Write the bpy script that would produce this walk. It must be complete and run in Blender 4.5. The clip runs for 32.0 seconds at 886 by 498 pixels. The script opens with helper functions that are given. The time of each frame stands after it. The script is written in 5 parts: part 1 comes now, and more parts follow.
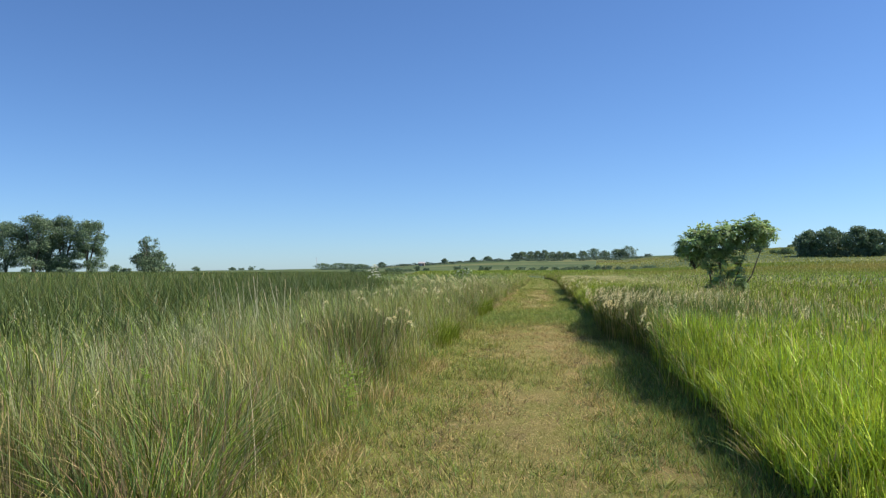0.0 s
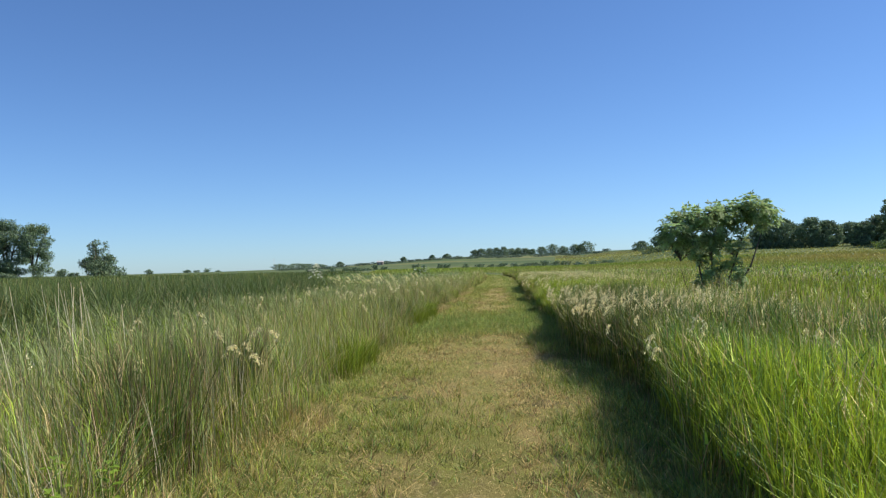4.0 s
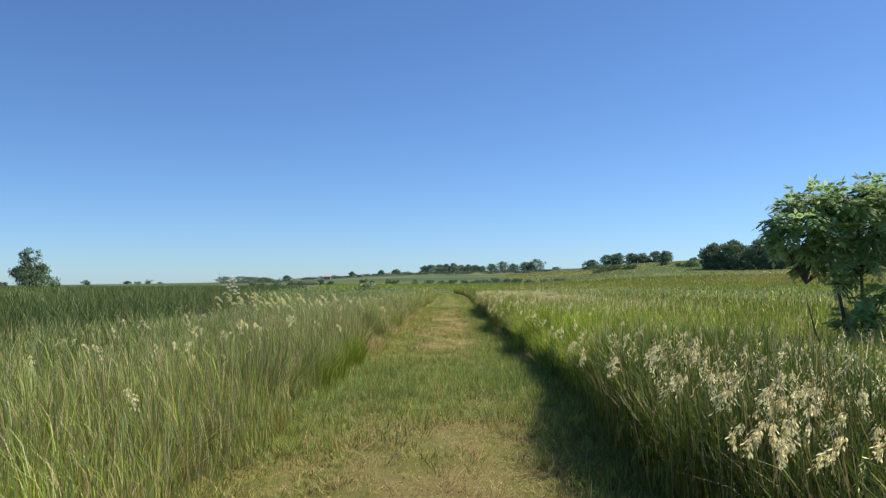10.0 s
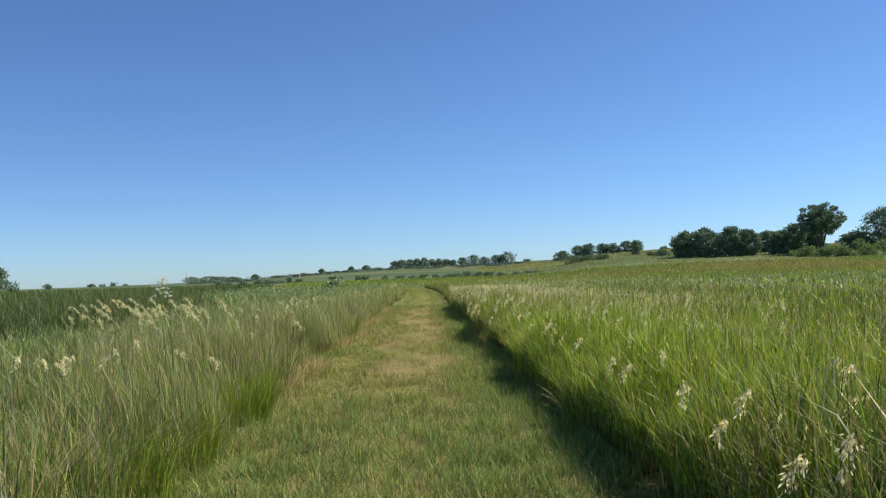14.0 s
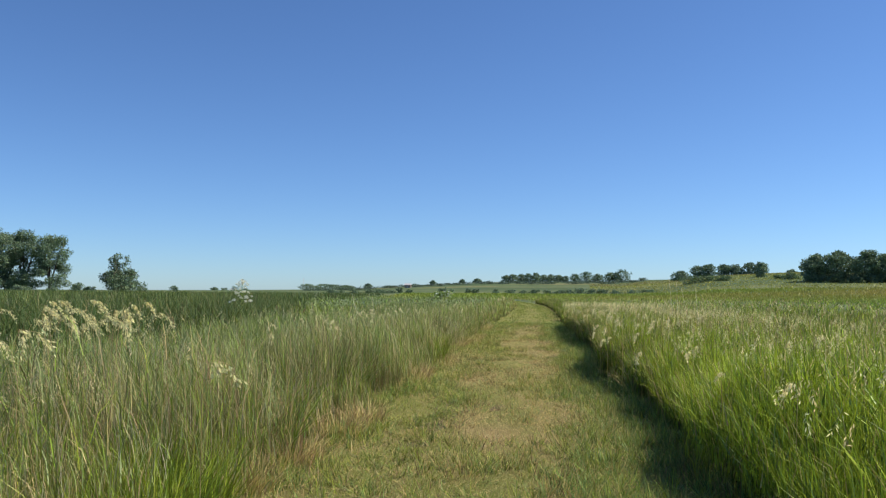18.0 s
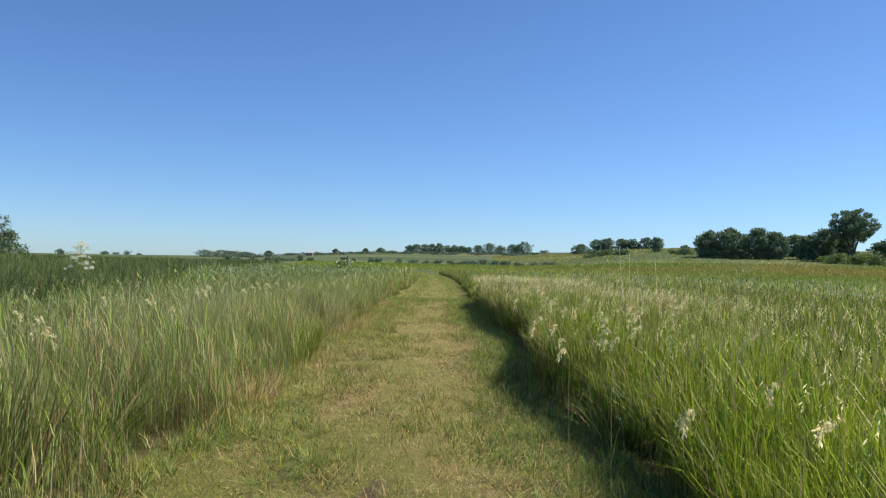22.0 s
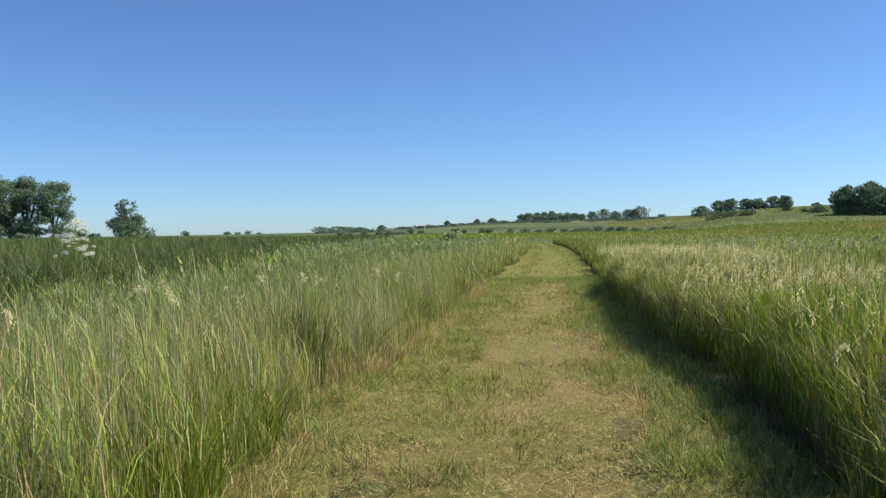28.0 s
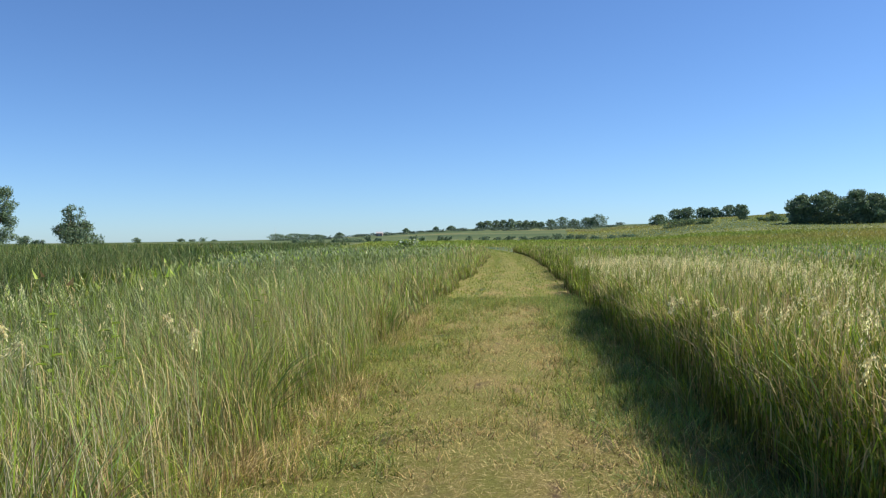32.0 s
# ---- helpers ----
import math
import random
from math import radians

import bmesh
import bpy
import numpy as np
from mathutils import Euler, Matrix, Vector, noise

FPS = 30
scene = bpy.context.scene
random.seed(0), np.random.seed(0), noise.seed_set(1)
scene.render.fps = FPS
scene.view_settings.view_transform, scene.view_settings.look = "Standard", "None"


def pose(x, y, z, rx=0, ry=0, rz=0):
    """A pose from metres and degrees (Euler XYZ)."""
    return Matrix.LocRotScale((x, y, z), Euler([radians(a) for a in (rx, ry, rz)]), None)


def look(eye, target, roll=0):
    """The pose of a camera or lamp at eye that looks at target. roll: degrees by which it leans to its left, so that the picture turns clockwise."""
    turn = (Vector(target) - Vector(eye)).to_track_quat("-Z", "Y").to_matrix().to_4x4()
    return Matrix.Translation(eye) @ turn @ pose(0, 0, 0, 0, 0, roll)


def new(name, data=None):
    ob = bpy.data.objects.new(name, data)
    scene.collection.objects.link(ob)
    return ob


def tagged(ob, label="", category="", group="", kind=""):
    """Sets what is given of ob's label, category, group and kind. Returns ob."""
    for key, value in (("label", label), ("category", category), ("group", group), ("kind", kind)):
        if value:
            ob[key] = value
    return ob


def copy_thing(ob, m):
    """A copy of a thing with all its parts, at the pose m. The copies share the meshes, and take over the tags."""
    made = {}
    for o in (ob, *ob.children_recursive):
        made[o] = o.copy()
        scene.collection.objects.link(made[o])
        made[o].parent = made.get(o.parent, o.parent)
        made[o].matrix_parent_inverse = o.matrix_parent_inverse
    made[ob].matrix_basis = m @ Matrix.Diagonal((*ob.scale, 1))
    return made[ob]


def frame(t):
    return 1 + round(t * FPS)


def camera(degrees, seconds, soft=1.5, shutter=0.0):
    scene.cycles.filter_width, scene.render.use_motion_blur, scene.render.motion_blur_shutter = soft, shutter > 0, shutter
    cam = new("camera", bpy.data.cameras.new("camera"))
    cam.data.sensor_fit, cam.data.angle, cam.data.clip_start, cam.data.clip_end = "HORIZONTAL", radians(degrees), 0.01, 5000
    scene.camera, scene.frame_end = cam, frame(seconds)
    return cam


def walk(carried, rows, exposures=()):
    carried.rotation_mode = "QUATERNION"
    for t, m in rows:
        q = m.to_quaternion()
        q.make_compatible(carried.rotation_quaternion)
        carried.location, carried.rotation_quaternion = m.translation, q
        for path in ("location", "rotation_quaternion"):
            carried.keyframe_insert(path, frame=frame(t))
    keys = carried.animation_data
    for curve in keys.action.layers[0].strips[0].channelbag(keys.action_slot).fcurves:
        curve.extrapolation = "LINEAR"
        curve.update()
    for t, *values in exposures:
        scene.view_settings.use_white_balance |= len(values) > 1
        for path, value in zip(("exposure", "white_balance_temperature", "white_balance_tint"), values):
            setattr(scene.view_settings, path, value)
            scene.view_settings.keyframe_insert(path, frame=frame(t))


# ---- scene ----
cam = camera(57.30, 32.0, soft=1.25)

# seconds, eye (x, y, z), yaw to the left of +y, pitch up, roll
ROWS = (
    (0, -0.001, 0.000, 1.496, 6.688, 1.498, -0.200), (0.5, -0.002, 0.651, 1.472, 5.609, 0.058, -1.125),
    (1, -0.044, 1.299, 1.473, 5.290, -1.238, -1.300), (1.5, 0.052, 1.908, 1.501, 3.453, -0.015, -1.398),
    (2, 0.160, 2.454, 1.507, 4.227, 1.486, -1.186), (2.5, 0.128, 2.996, 1.525, 5.654, 0.878, -3.127),
    (4.5, 0.235, 5.095, 1.457, 2.982, 1.437, -0.377), (5, 0.218, 5.737, 1.493, 2.686, 1.636, 0.311),
    (5.5, 0.252, 6.439, 1.508, 5.248, 2.767, -1.479), (6, 0.247, 7.090, 1.489, 7.958, 2.190, -2.103),
    (6.5, 0.194, 7.735, 1.483, 6.352, 0.128, -2.886), (7, 0.225, 8.450, 1.519, 5.447, -0.666, -1.225),
    (7.5, 0.161, 9.161, 1.512, 3.840, -0.399, 0.125), (8, 0.126, 9.919, 1.503, 4.179, 0.379, -1.557),
    (8.5, -0.010, 10.630, 1.508, 4.531, 1.493, -1.422), (9, -0.074, 11.409, 1.503, 2.569, 2.332, -1.176),
    (9.5, -0.025, 12.086, 1.517, 2.362, 2.540, 0.350), (10, -0.032, 12.819, 1.531, 0.269, 2.407, -0.297),
    (10.5, -0.014, 13.513, 1.514, 2.693, 1.884, -0.281), (11, -0.127, 14.209, 1.508, 5.029, 0.366, 0.842),
    (11.5, -0.150, 14.928, 1.480, 2.978, -0.321, 0.191), (12, -0.157, 15.703, 1.474, 2.258, -0.386, 0.318),
    (12.5, -0.167, 16.477, 1.503, 0.499, 0.189, -0.337), (13, -0.047, 17.243, 1.514, -0.835, 0.976, 0.414),
    (13.5, 0.038, 17.992, 1.525, -3.188, 1.485, 0.042), (14, 0.079, 18.688, 1.525, -1.821, 1.986, -1.729),
    (14.5, 0.071, 19.350, 1.532, 2.227, 3.174, -1.514), (15, 0.114, 20.007, 1.543, 2.756, 4.269, -2.169),
    (15.5, 0.212, 20.614, 1.558, 5.901, 3.855, -0.974), (17.5, 0.108, 22.908, 1.448, 5.440, 3.149, -0.342),
    (18, 0.141, 23.531, 1.447, 6.078, 3.076, 0.436), (18.5, 0.063, 24.154, 1.474, 5.069, 2.426, -0.280),
    (19, 0.075, 24.754, 1.514, 4.424, 2.992, -0.654), (19.5, 0.028, 25.363, 1.509, 1.169, 2.037, -0.839),
    (20, 0.012, 25.937, 1.482, 1.866, -0.086, -1.725), (20.5, 0.039, 26.527, 1.501, 3.496, 1.124, -1.176),
    (21, 0.028, 27.181, 1.503, 1.124, 1.766, -1.870), (21.5, 0.138, 27.874, 1.509, 0.759, 1.951, -0.240),
    (22, 0.098, 28.503, 1.480, -0.723, 1.040, 1.475), (22.5, 0.039, 29.108, 1.464, 1.374, 1.095, 1.041),
    (23, 0.014, 29.765, 1.494, 4.436, 1.881, 0.266), (23.5, -0.035, 30.453, 1.508, 1.778, 2.109, -1.297),
    (24, 0.007, 31.148, 1.497, 0.404, 2.679, -0.160), (24.5, -0.033, 31.821, 1.502, -1.786, 3.509, 0.294),
    (25, 0.092, 32.478, 1.467, -1.481, 2.840, -0.479), (25.5, 0.164, 33.085, 1.461, 2.049, 3.206, 1.054),
    (26, 0.220, 33.701, 1.497, 2.860, 3.602, 0.576), (26.5, 0.208, 34.311, 1.512, 5.559, 2.764, -0.288),
    (28.5, 0.099, 36.839, 1.466, 8.500, -1.531, -0.704), (29, 0.086, 37.541, 1.492, 11.041, -0.692, -0.424),
    (29.5, 0.053, 38.288, 1.509, 9.524, 1.645, -0.433), (30, 0.125, 39.041, 1.553, 7.093, 3.634, 0.120),
    (30.5, 0.014, 39.750, 1.513, 3.593, 2.362, -0.030), (31, 0.019, 40.449, 1.492, 2.893, 0.315, -1.065),
    (31.5, -0.036, 41.144, 1.477, 5.432, -0.537, -0.196), (32, -0.017, 41.863, 1.466, 4.314, -0.613, -0.459),
)

def carried_pose(x, y, z, yaw, pitch, roll):
    return pose(x, y, z) @ pose(0, 0, 0, 0, 0, yaw) @ pose(0, 0, 0, 90 + pitch, 0, 0) @ pose(0, 0, 0, 0, 0, roll)


# the picture dims and brightens a little on the way
EXPOSURES = ((0, 0.5), (1, 0.56), (2, 0.54), (5, 0.47), (6, 0.45), (7, 0.53), (9, 0.46), (12, 0.5), (14, 0.42), (15, 0.3), (18, 0.42), (19, 0.45), (20, 0.58), (21, 0.42), (22, 0.48), (23, 0.52), (25, 0.44), (28, 0.5), (29, 0.6), (30, 0.32), (31, 0.49), (32, 0.56))
walk(cam, [(row[0], carried_pose(*row[1:])) for row in ROWS], EXPOSURES)

# ---- light ----
SUN_ELEVATION, SUN_AZIMUTH = radians(48), radians(74)   # azimuth from +y towards +x
world = bpy.data.worlds.new("sky")
scene.world = world
world.use_nodes = True
wn = world.node_tree
sky = wn.nodes.new("ShaderNodeTexSky")
sky.sky_type = "NISHITA"
sky.sun_disc = False
sky.sun_elevation, sky.sun_rotation = SUN_ELEVATION, SUN_AZIMUTH
sky.air_density, sky.dust_density, sky.ozone_density = 0.8, 0.2, 4.0
clear = wn.nodes.new("ShaderNodeMix")   # very clear dry air: a deeper blue
clear.data_type, clear.blend_type = "RGBA", "MULTIPLY"
clear.inputs[0].default_value = 1.0
clear.inputs[7].default_value = (0.605, 0.77, 0.97, 1)
wn.links.new(sky.outputs[0], clear.inputs[6])
wn.links.new(clear.outputs[2], wn.nodes["Background"].inputs[0])
wn.nodes["Background"].inputs[1].default_value = 0.103
sun = new("sun", bpy.data.lights.new("sun", "SUN"))
sun.data.energy, sun.data.angle, sun.data.color = 4.6, radians(0.53), (1.0, 0.94, 0.84)
sun_way = Vector((math.sin(SUN_AZIMUTH) * math.cos(SUN_ELEVATION), math.cos(SUN_AZIMUTH) * math.cos(SUN_ELEVATION), math.sin(SUN_ELEVATION)))
sun.matrix_world = look(tuple(sun_way * 50), (0, 0, 0))

# ---- materials ----


def material(name, rough=0.8):
    m = bpy.data.materials.new(name)
    m.use_nodes = True
    b = m.node_tree.nodes["Principled BSDF"]
    b.inputs["Roughness"].default_value = rough
    b.inputs["Specular IOR Level"].default_value = 0.12 if rough > 0.85 else 0.4
    return m, m.node_tree.nodes, m.node_tree.links, b


def ramp(nodes, stops):
    r = nodes.new("ShaderNodeValToRGB")
    e = r.color_ramp.elements
    while len(e) < len(stops):
        e.new(0.5)
    for el, (p, c) in zip(e, stops):
        el.position, el.color = p, (*c, 1)
    return r


def leaf_material(name, translucent=0.35, rough=0.55, vary=0.25, attribute=True, colour=(0.1, 0.2, 0.03), gloss=0.3):
    """Thin plant tissue: own colour per blade from the mesh, fine variation, light let through."""
    m, n, l, b = material(name, rough)
    b.inputs["Specular IOR Level"].default_value = gloss
    if attribute:
        src = n.new("ShaderNodeAttribute")
        src.attribute_name = "tint"
        col = src.outputs["Color"]
    else:
        src = n.new("ShaderNodeRGB")
        src.outputs[0].default_value = (*colour, 1)
        col = src.outputs[0]
    geo = n.new("ShaderNodeNewGeometry")
    tex = n.new("ShaderNodeTexNoise")
    tex.inputs["Scale"].default_value = 1.3
    tex.inputs["Detail"].default_value = 4
    l.new(geo.outputs["Position"], tex.inputs["Vector"])
    hsv = n.new("ShaderNodeHueSaturation")
    val = n.new("ShaderNodeMapRange")
    val.inputs[3].default_value, val.inputs[4].default_value = 1 - vary, 1 + vary
    add = n.new("ShaderNodeMath")
    add.operation = "ADD"
    half = n.new("ShaderNodeMath")
    half.operation = "MULTIPLY"
    half.inputs[1].default_value = 0.5
    l.new(geo.outputs["Random Per Island"], add.inputs[0])
    l.new(tex.outputs["Fac"], add.inputs[1])
    l.new(add.outputs[0], half.inputs[0])
    l.new(half.outputs[0], val.inputs[0])
    l.new(val.outputs[0], hsv.inputs["Value"])
    l.new(col, hsv.inputs["Color"])
    l.new(hsv.outputs[0], b.inputs["Base Color"])
    t = n.new("ShaderNodeBsdfTranslucent")
    l.new(hsv.outputs[0], t.inputs["Color"])
    mix = n.new("ShaderNodeMixShader")
    mix.inputs[0].default_value = translucent
    out = n["Material Output"]
    l.new(b.outputs[0], mix.inputs[1])
    l.new(t.outputs[0], mix.inputs[2])
    l.new(mix.outputs[0], out.inputs[0])
    return m


GRASS = leaf_material("grass_blades", 0.22, 0.5, vary=0.38, gloss=0.22)
SHORT = leaf_material("mown_blades", 0.25, 0.6)
SEED = leaf_material("seed_husks", 0.55, 0.85, vary=0.12, gloss=0.08)
REED = leaf_material("reed_leaves", 0.28, 0.45)
LEAF = leaf_material("tree_leaves", 0.25, 0.7, vary=0.18, gloss=0.1)
BUSH_LEAF = leaf_material("bush_leaves", 0.52, 0.5, gloss=0.2)
PETAL = leaf_material("white_petals", 0.15, 0.8, vary=0.08)


def bark_material():
    m, n, l, b = material("bark", 0.9)
    tex = n.new("ShaderNodeTexNoise")
    tex.inputs["Scale"].default_value = 9
    tex.inputs["Detail"].default_value = 6
    crd = n.new("ShaderNodeTexCoord")
    stretch = n.new("ShaderNodeMapping")
    stretch.inputs["Scale"].default_value = (1, 1, 0.2)
    l.new(crd.outputs["Object"], stretch.inputs[0])
    l.new(stretch.outputs[0], tex.inputs["Vector"])
    r = ramp(n, ((0.3, (0.05, 0.04, 0.03)), (0.75, (0.2, 0.16, 0.12))))
    l.new(tex.outputs["Fac"], r.inputs[0])
    l.new(r.outputs[0], b.inputs["Base Color"])
    bump = n.new("ShaderNodeBump")
    bump.inputs["Strength"].default_value = 0.6
    l.new(tex.outputs["Fac"], bump.inputs["Height"])
    l.new(bump.outputs[0], b.inputs["Normal"])
    return m


BARK = bark_material()


def ground_material():
    """Soil and thatch close by; on the hills pasture in two greens with straw-coloured patches and field strips."""
    m, n, l, b = material("meadow_ground", 0.95)
    geo = n.new("ShaderNodeNewGeometry")

    def noise_at(scale, detail):
        t = n.new("ShaderNodeTexNoise")
        t.inputs["Scale"].default_value, t.inputs["Detail"].default_value = scale, detail
        l.new(geo.outputs["Position"], t.inputs["Vector"])
        return t

    fine, broad = noise_at(3.0, 8), noise_at(0.012, 5)
    near = ramp(n, ((0.35, (0.05, 0.055, 0.018)), (0.6, (0.12, 0.11, 0.04)), (0.8, (0.2, 0.16, 0.08))))
    far = ramp(n, ((0.38, (0.075, 0.11, 0.045)), (0.52, (0.115, 0.15, 0.06)), (0.66, (0.2, 0.195, 0.085))))
    l.new(fine.outputs["Fac"], near.inputs[0])
    l.new(broad.outputs["Fac"], far.inputs[0])
    speck = noise_at(0.25, 6)
    mul = n.new("ShaderNodeMix")
    mul.data_type, mul.blend_type = "RGBA", "MULTIPLY"
    mul.inputs[0].default_value = 0.5
    spr = ramp(n, ((0.35, (0.35, 0.42, 0.3)), (0.65, (1.0, 1.0, 1.0))))
    l.new(speck.outputs["Fac"], spr.inputs[0])
    l.new(far.outputs[0], mul.inputs[6])
    l.new(spr.outputs[0], mul.inputs[7])
    xyz = n.new("ShaderNodeSeparateXYZ")
    l.new(geo.outputs["Position"], xyz.inputs[0])
    length = n.new("ShaderNodeVectorMath")
    length.operation = "LENGTH"
    l.new(geo.outputs["Position"], length.inputs[0])
    rng_ = n.new("ShaderNodeMapRange")
    rng_.inputs[1].default_value, rng_.inputs[2].default_value = 45, 110
    l.new(length.outputs["Value"], rng_.inputs[0])
    mix = n.new("ShaderNodeMix")
    mix.data_type = "RGBA"
    l.new(rng_.outputs[0], mix.inputs[0])
    l.new(near.outputs[0], mix.inputs[6])
    l.new(mul.outputs[2], mix.inputs[7])
    l.new(mix.outputs[2], b.inputs["Base Color"])
    bump = n.new("ShaderNodeBump")
    bump.inputs["Strength"].default_value = 0.7
    bump.inputs["Distance"].default_value = 0.05
    l.new(fine.outputs["Fac"], bump.inputs["Height"])
    l.new(bump.outputs[0], b.inputs["Normal"])
    return m


def path_material():
    """Cut thatch: straw, dull green and bare brown soil in patches."""
    m, n, l, b = material("mown_thatch", 0.95)
    geo = n.new("ShaderNodeNewGeometry")

    def noise_at(scale, detail, rough=0.6):
        t = n.new("ShaderNodeTexNoise")
        t.inputs["Scale"].default_value, t.inputs["Detail"].default_value, t.inputs["Roughness"].default_value = scale, detail, rough
        l.new(geo.outputs["Position"], t.inputs["Vector"])
        return t

    fine, patch, soil = noise_at(45, 10, 0.9), noise_at(0.9, 6), noise_at(1.7, 8)
    along = n.new("ShaderNodeMapping")   # patches run along the track
    along.inputs["Scale"].default_value = (1.6, 0.55, 1)
    l.new(geo.outputs["Position"], along.inputs[0])
    l.new(along.outputs[0], patch.inputs["Vector"])
    l.new(along.outputs[0], soil.inputs["Vector"])
    straw = ramp(n, ((0.32, (0.13, 0.09, 0.037)), (0.52, (0.33, 0.245, 0.1)), (0.7, (0.5, 0.39, 0.18))))
    green = ramp(n, ((0.32, (0.07, 0.075, 0.02)), (0.68, (0.32, 0.31, 0.08))))
    l.new(fine.outputs["Fac"], straw.inputs[0])
    l.new(fine.outputs["Fac"], green.inputs[0])
    pr = ramp(n, ((0.46, (0, 0, 0)), (0.68, (1, 1, 1))))
    l.new(patch.outputs["Fac"], pr.inputs[0])
    mix = n.new("ShaderNodeMix")
    mix.data_type = "RGBA"
    l.new(pr.outputs[0], mix.inputs[0])
    l.new(green.outputs[0], mix.inputs[6])
    l.new(straw.outputs[0], mix.inputs[7])
    sr = ramp(n, ((0.61, (0, 0, 0)), (0.72, (1, 1, 1))))
    l.new(soil.outputs["Fac"], sr.inputs[0])
    dirt = n.new("ShaderNodeMix")
    dirt.data_type = "RGBA"
    dirt.inputs[7].default_value = (0.13, 0.085, 0.055, 1)
    l.new(sr.outputs[0], dirt.inputs[0])
    l.new(mix.outputs[2], dirt.inputs[6])
    l.new(dirt.outputs[2], b.inputs["Base Color"])
    bump = n.new("ShaderNodeBump")
    bump.inputs["Strength"].default_value = 0.9
    bump.inputs["Distance"].default_value = 0.03
    l.new(fine.outputs["Fac"], bump.inputs["Height"])
    l.new(bump.outputs[0], b.inputs["Normal"])
    return m


GROUND, PATH = ground_material(), path_material()

# ---- mesh helpers ----
rng = np.random.default_rng(7)
TABLE = rng.random((256, 256))


def field(x, y, size, shift=0):
    """Smooth random field in 0..1 over the plan, with features of that size in metres."""
    u, v = np.asarray(x) / size + 37.3 * shift, np.asarray(y) / size + 11.7 * shift
    i, j = np.floor(u).astype(int), np.floor(v).astype(int)
    a, b = u - i, v - j
    a, b = a * a * (3 - 2 * a), b * b * (3 - 2 * b)
    i0, i1, j0, j1 = i % 256, (i + 1) % 256, j % 256, (j + 1) % 256
    return (TABLE[i0, j0] * (1 - a) + TABLE[i1, j0] * a) * (1 - b) + (TABLE[i0, j1] * (1 - a) + TABLE[i1, j1] * a) * b


def solid(name, verts, tris, mat, tint=None, parent=None, label="", smooth=False):
    """A mesh object from arrays of corners and triangles, with a colour of its own at each corner if given."""
    verts, tris = np.asarray(verts, np.float32), np.asarray(tris, np.int32)
    me = bpy.data.meshes.new(name)
    me.vertices.add(len(verts))
    me.vertices.foreach_set("co", verts.ravel())
    me.loops.add(tris.size)
    me.loops.foreach_set("vertex_index", tris.ravel())
    me.polygons.add(len(tris))
    me.polygons.foreach_set("loop_start", np.arange(0, tris.size, 3, dtype=np.int32))
    if smooth:
        me.polygons.foreach_set("use_smooth", np.ones(len(tris), bool))
    if tint is not None:
        at = me.attributes.new("tint", "FLOAT_COLOR", "POINT")
        at.data.foreach_set("color", np.c_[tint, np.ones(len(tint))].astype(np.float32).ravel())
    me.update()
    me.validate()
    me.materials.append(mat)
    ob = new(name, me)
    if parent:
        ob.parent = parent
    if label:
        tagged(ob, label)
    return ob


def join(*pieces):
    """Joins (verts, tris, tint) pieces."""
    v, f, c, base = [], [], [], 0
    for a, b, t in pieces:
        v.append(a), f.append(b + base), c.append(t)
        base += len(a)
    return np.concatenate(v), np.concatenate(f), np.concatenate(c)


def blades(x, y, z, h, w, facing, lean_x, lean_y, base, tip, segs=2):
    """Tapered bent grass blades, one a row: foot, height, width, facing angle, lean of the tip over its height, colours."""
    n = len(x)
    side = np.stack([np.cos(facing), np.sin(facing), np.zeros(n)], -1)
    foot, lean = np.stack([x, y, z], -1), np.stack([lean_x, lean_y], -1)
    droop = np.clip(np.hypot(lean_x, lean_y), 0, 1.2)
    rows_v, rows_c = [], []
    for k in range(segs):
        s = k / segs
        mid = foot.copy()
        mid[:, :2] += lean * (h * s ** 1.8)[:, None]
        mid[:, 2] += h * s * (1 - 0.3 * droop * s)
        half = (w * (0.5 if k == 0 else 0.5 * (1 - 0.55 * s)))[:, None] * side
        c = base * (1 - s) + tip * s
        rows_v += [mid - half, mid + half]
        rows_c += [c, c]
    top = foot.copy()
    top[:, :2] += lean * h[:, None]
    top[:, 2] += h * (1 - 0.3 * droop)
    rows_v.append(top), rows_c.append(tip)
    m = 2 * segs + 1
    v = np.stack(rows_v, 1).reshape(-1, 3)
    c = np.stack(rows_c, 1).reshape(-1, 3)
    one = []
    for k in range(segs - 1):
        one += [(2 * k, 2 * k + 1, 2 * k + 3), (2 * k, 2 * k + 3, 2 * k + 2)]
    one.append((2 * segs - 2, 2 * segs - 1, 2 * segs))
    f = (np.arange(n)[:, None, None] * m + np.array(one)[None]).reshape(-1, 3)
    return v, f, c


def husks(x, y, z, size, dx, dy, dz, colour, slim=0.2):
    """Flat pointed spikelets, two triangles each, hanging along (dx, dy, dz)."""
    n = len(x)
    way = np.stack([dx, dy, dz], -1)
    way /= np.linalg.norm(way, axis=1)[:, None] + 1e-9
    turn = rng.normal(size=(n, 3))
    side = np.cross(way, turn)
    side /= np.linalg.norm(side, axis=1)[:, None] + 1e-9
    p = np.stack([x, y, z], -1)
    s = size[:, None]
    v = np.stack([p, p + way * s * 0.45 + side * s * slim, p + way * s * 0.45 - side * s * slim, p + way * s], 1).reshape(-1, 3)
    f = (np.arange(n)[:, None, None] * 4 + np.array(((0, 1, 2), (1, 3, 2)))[None]).reshape(-1, 3)
    return v, f, np.repeat(colour, 4, 0)


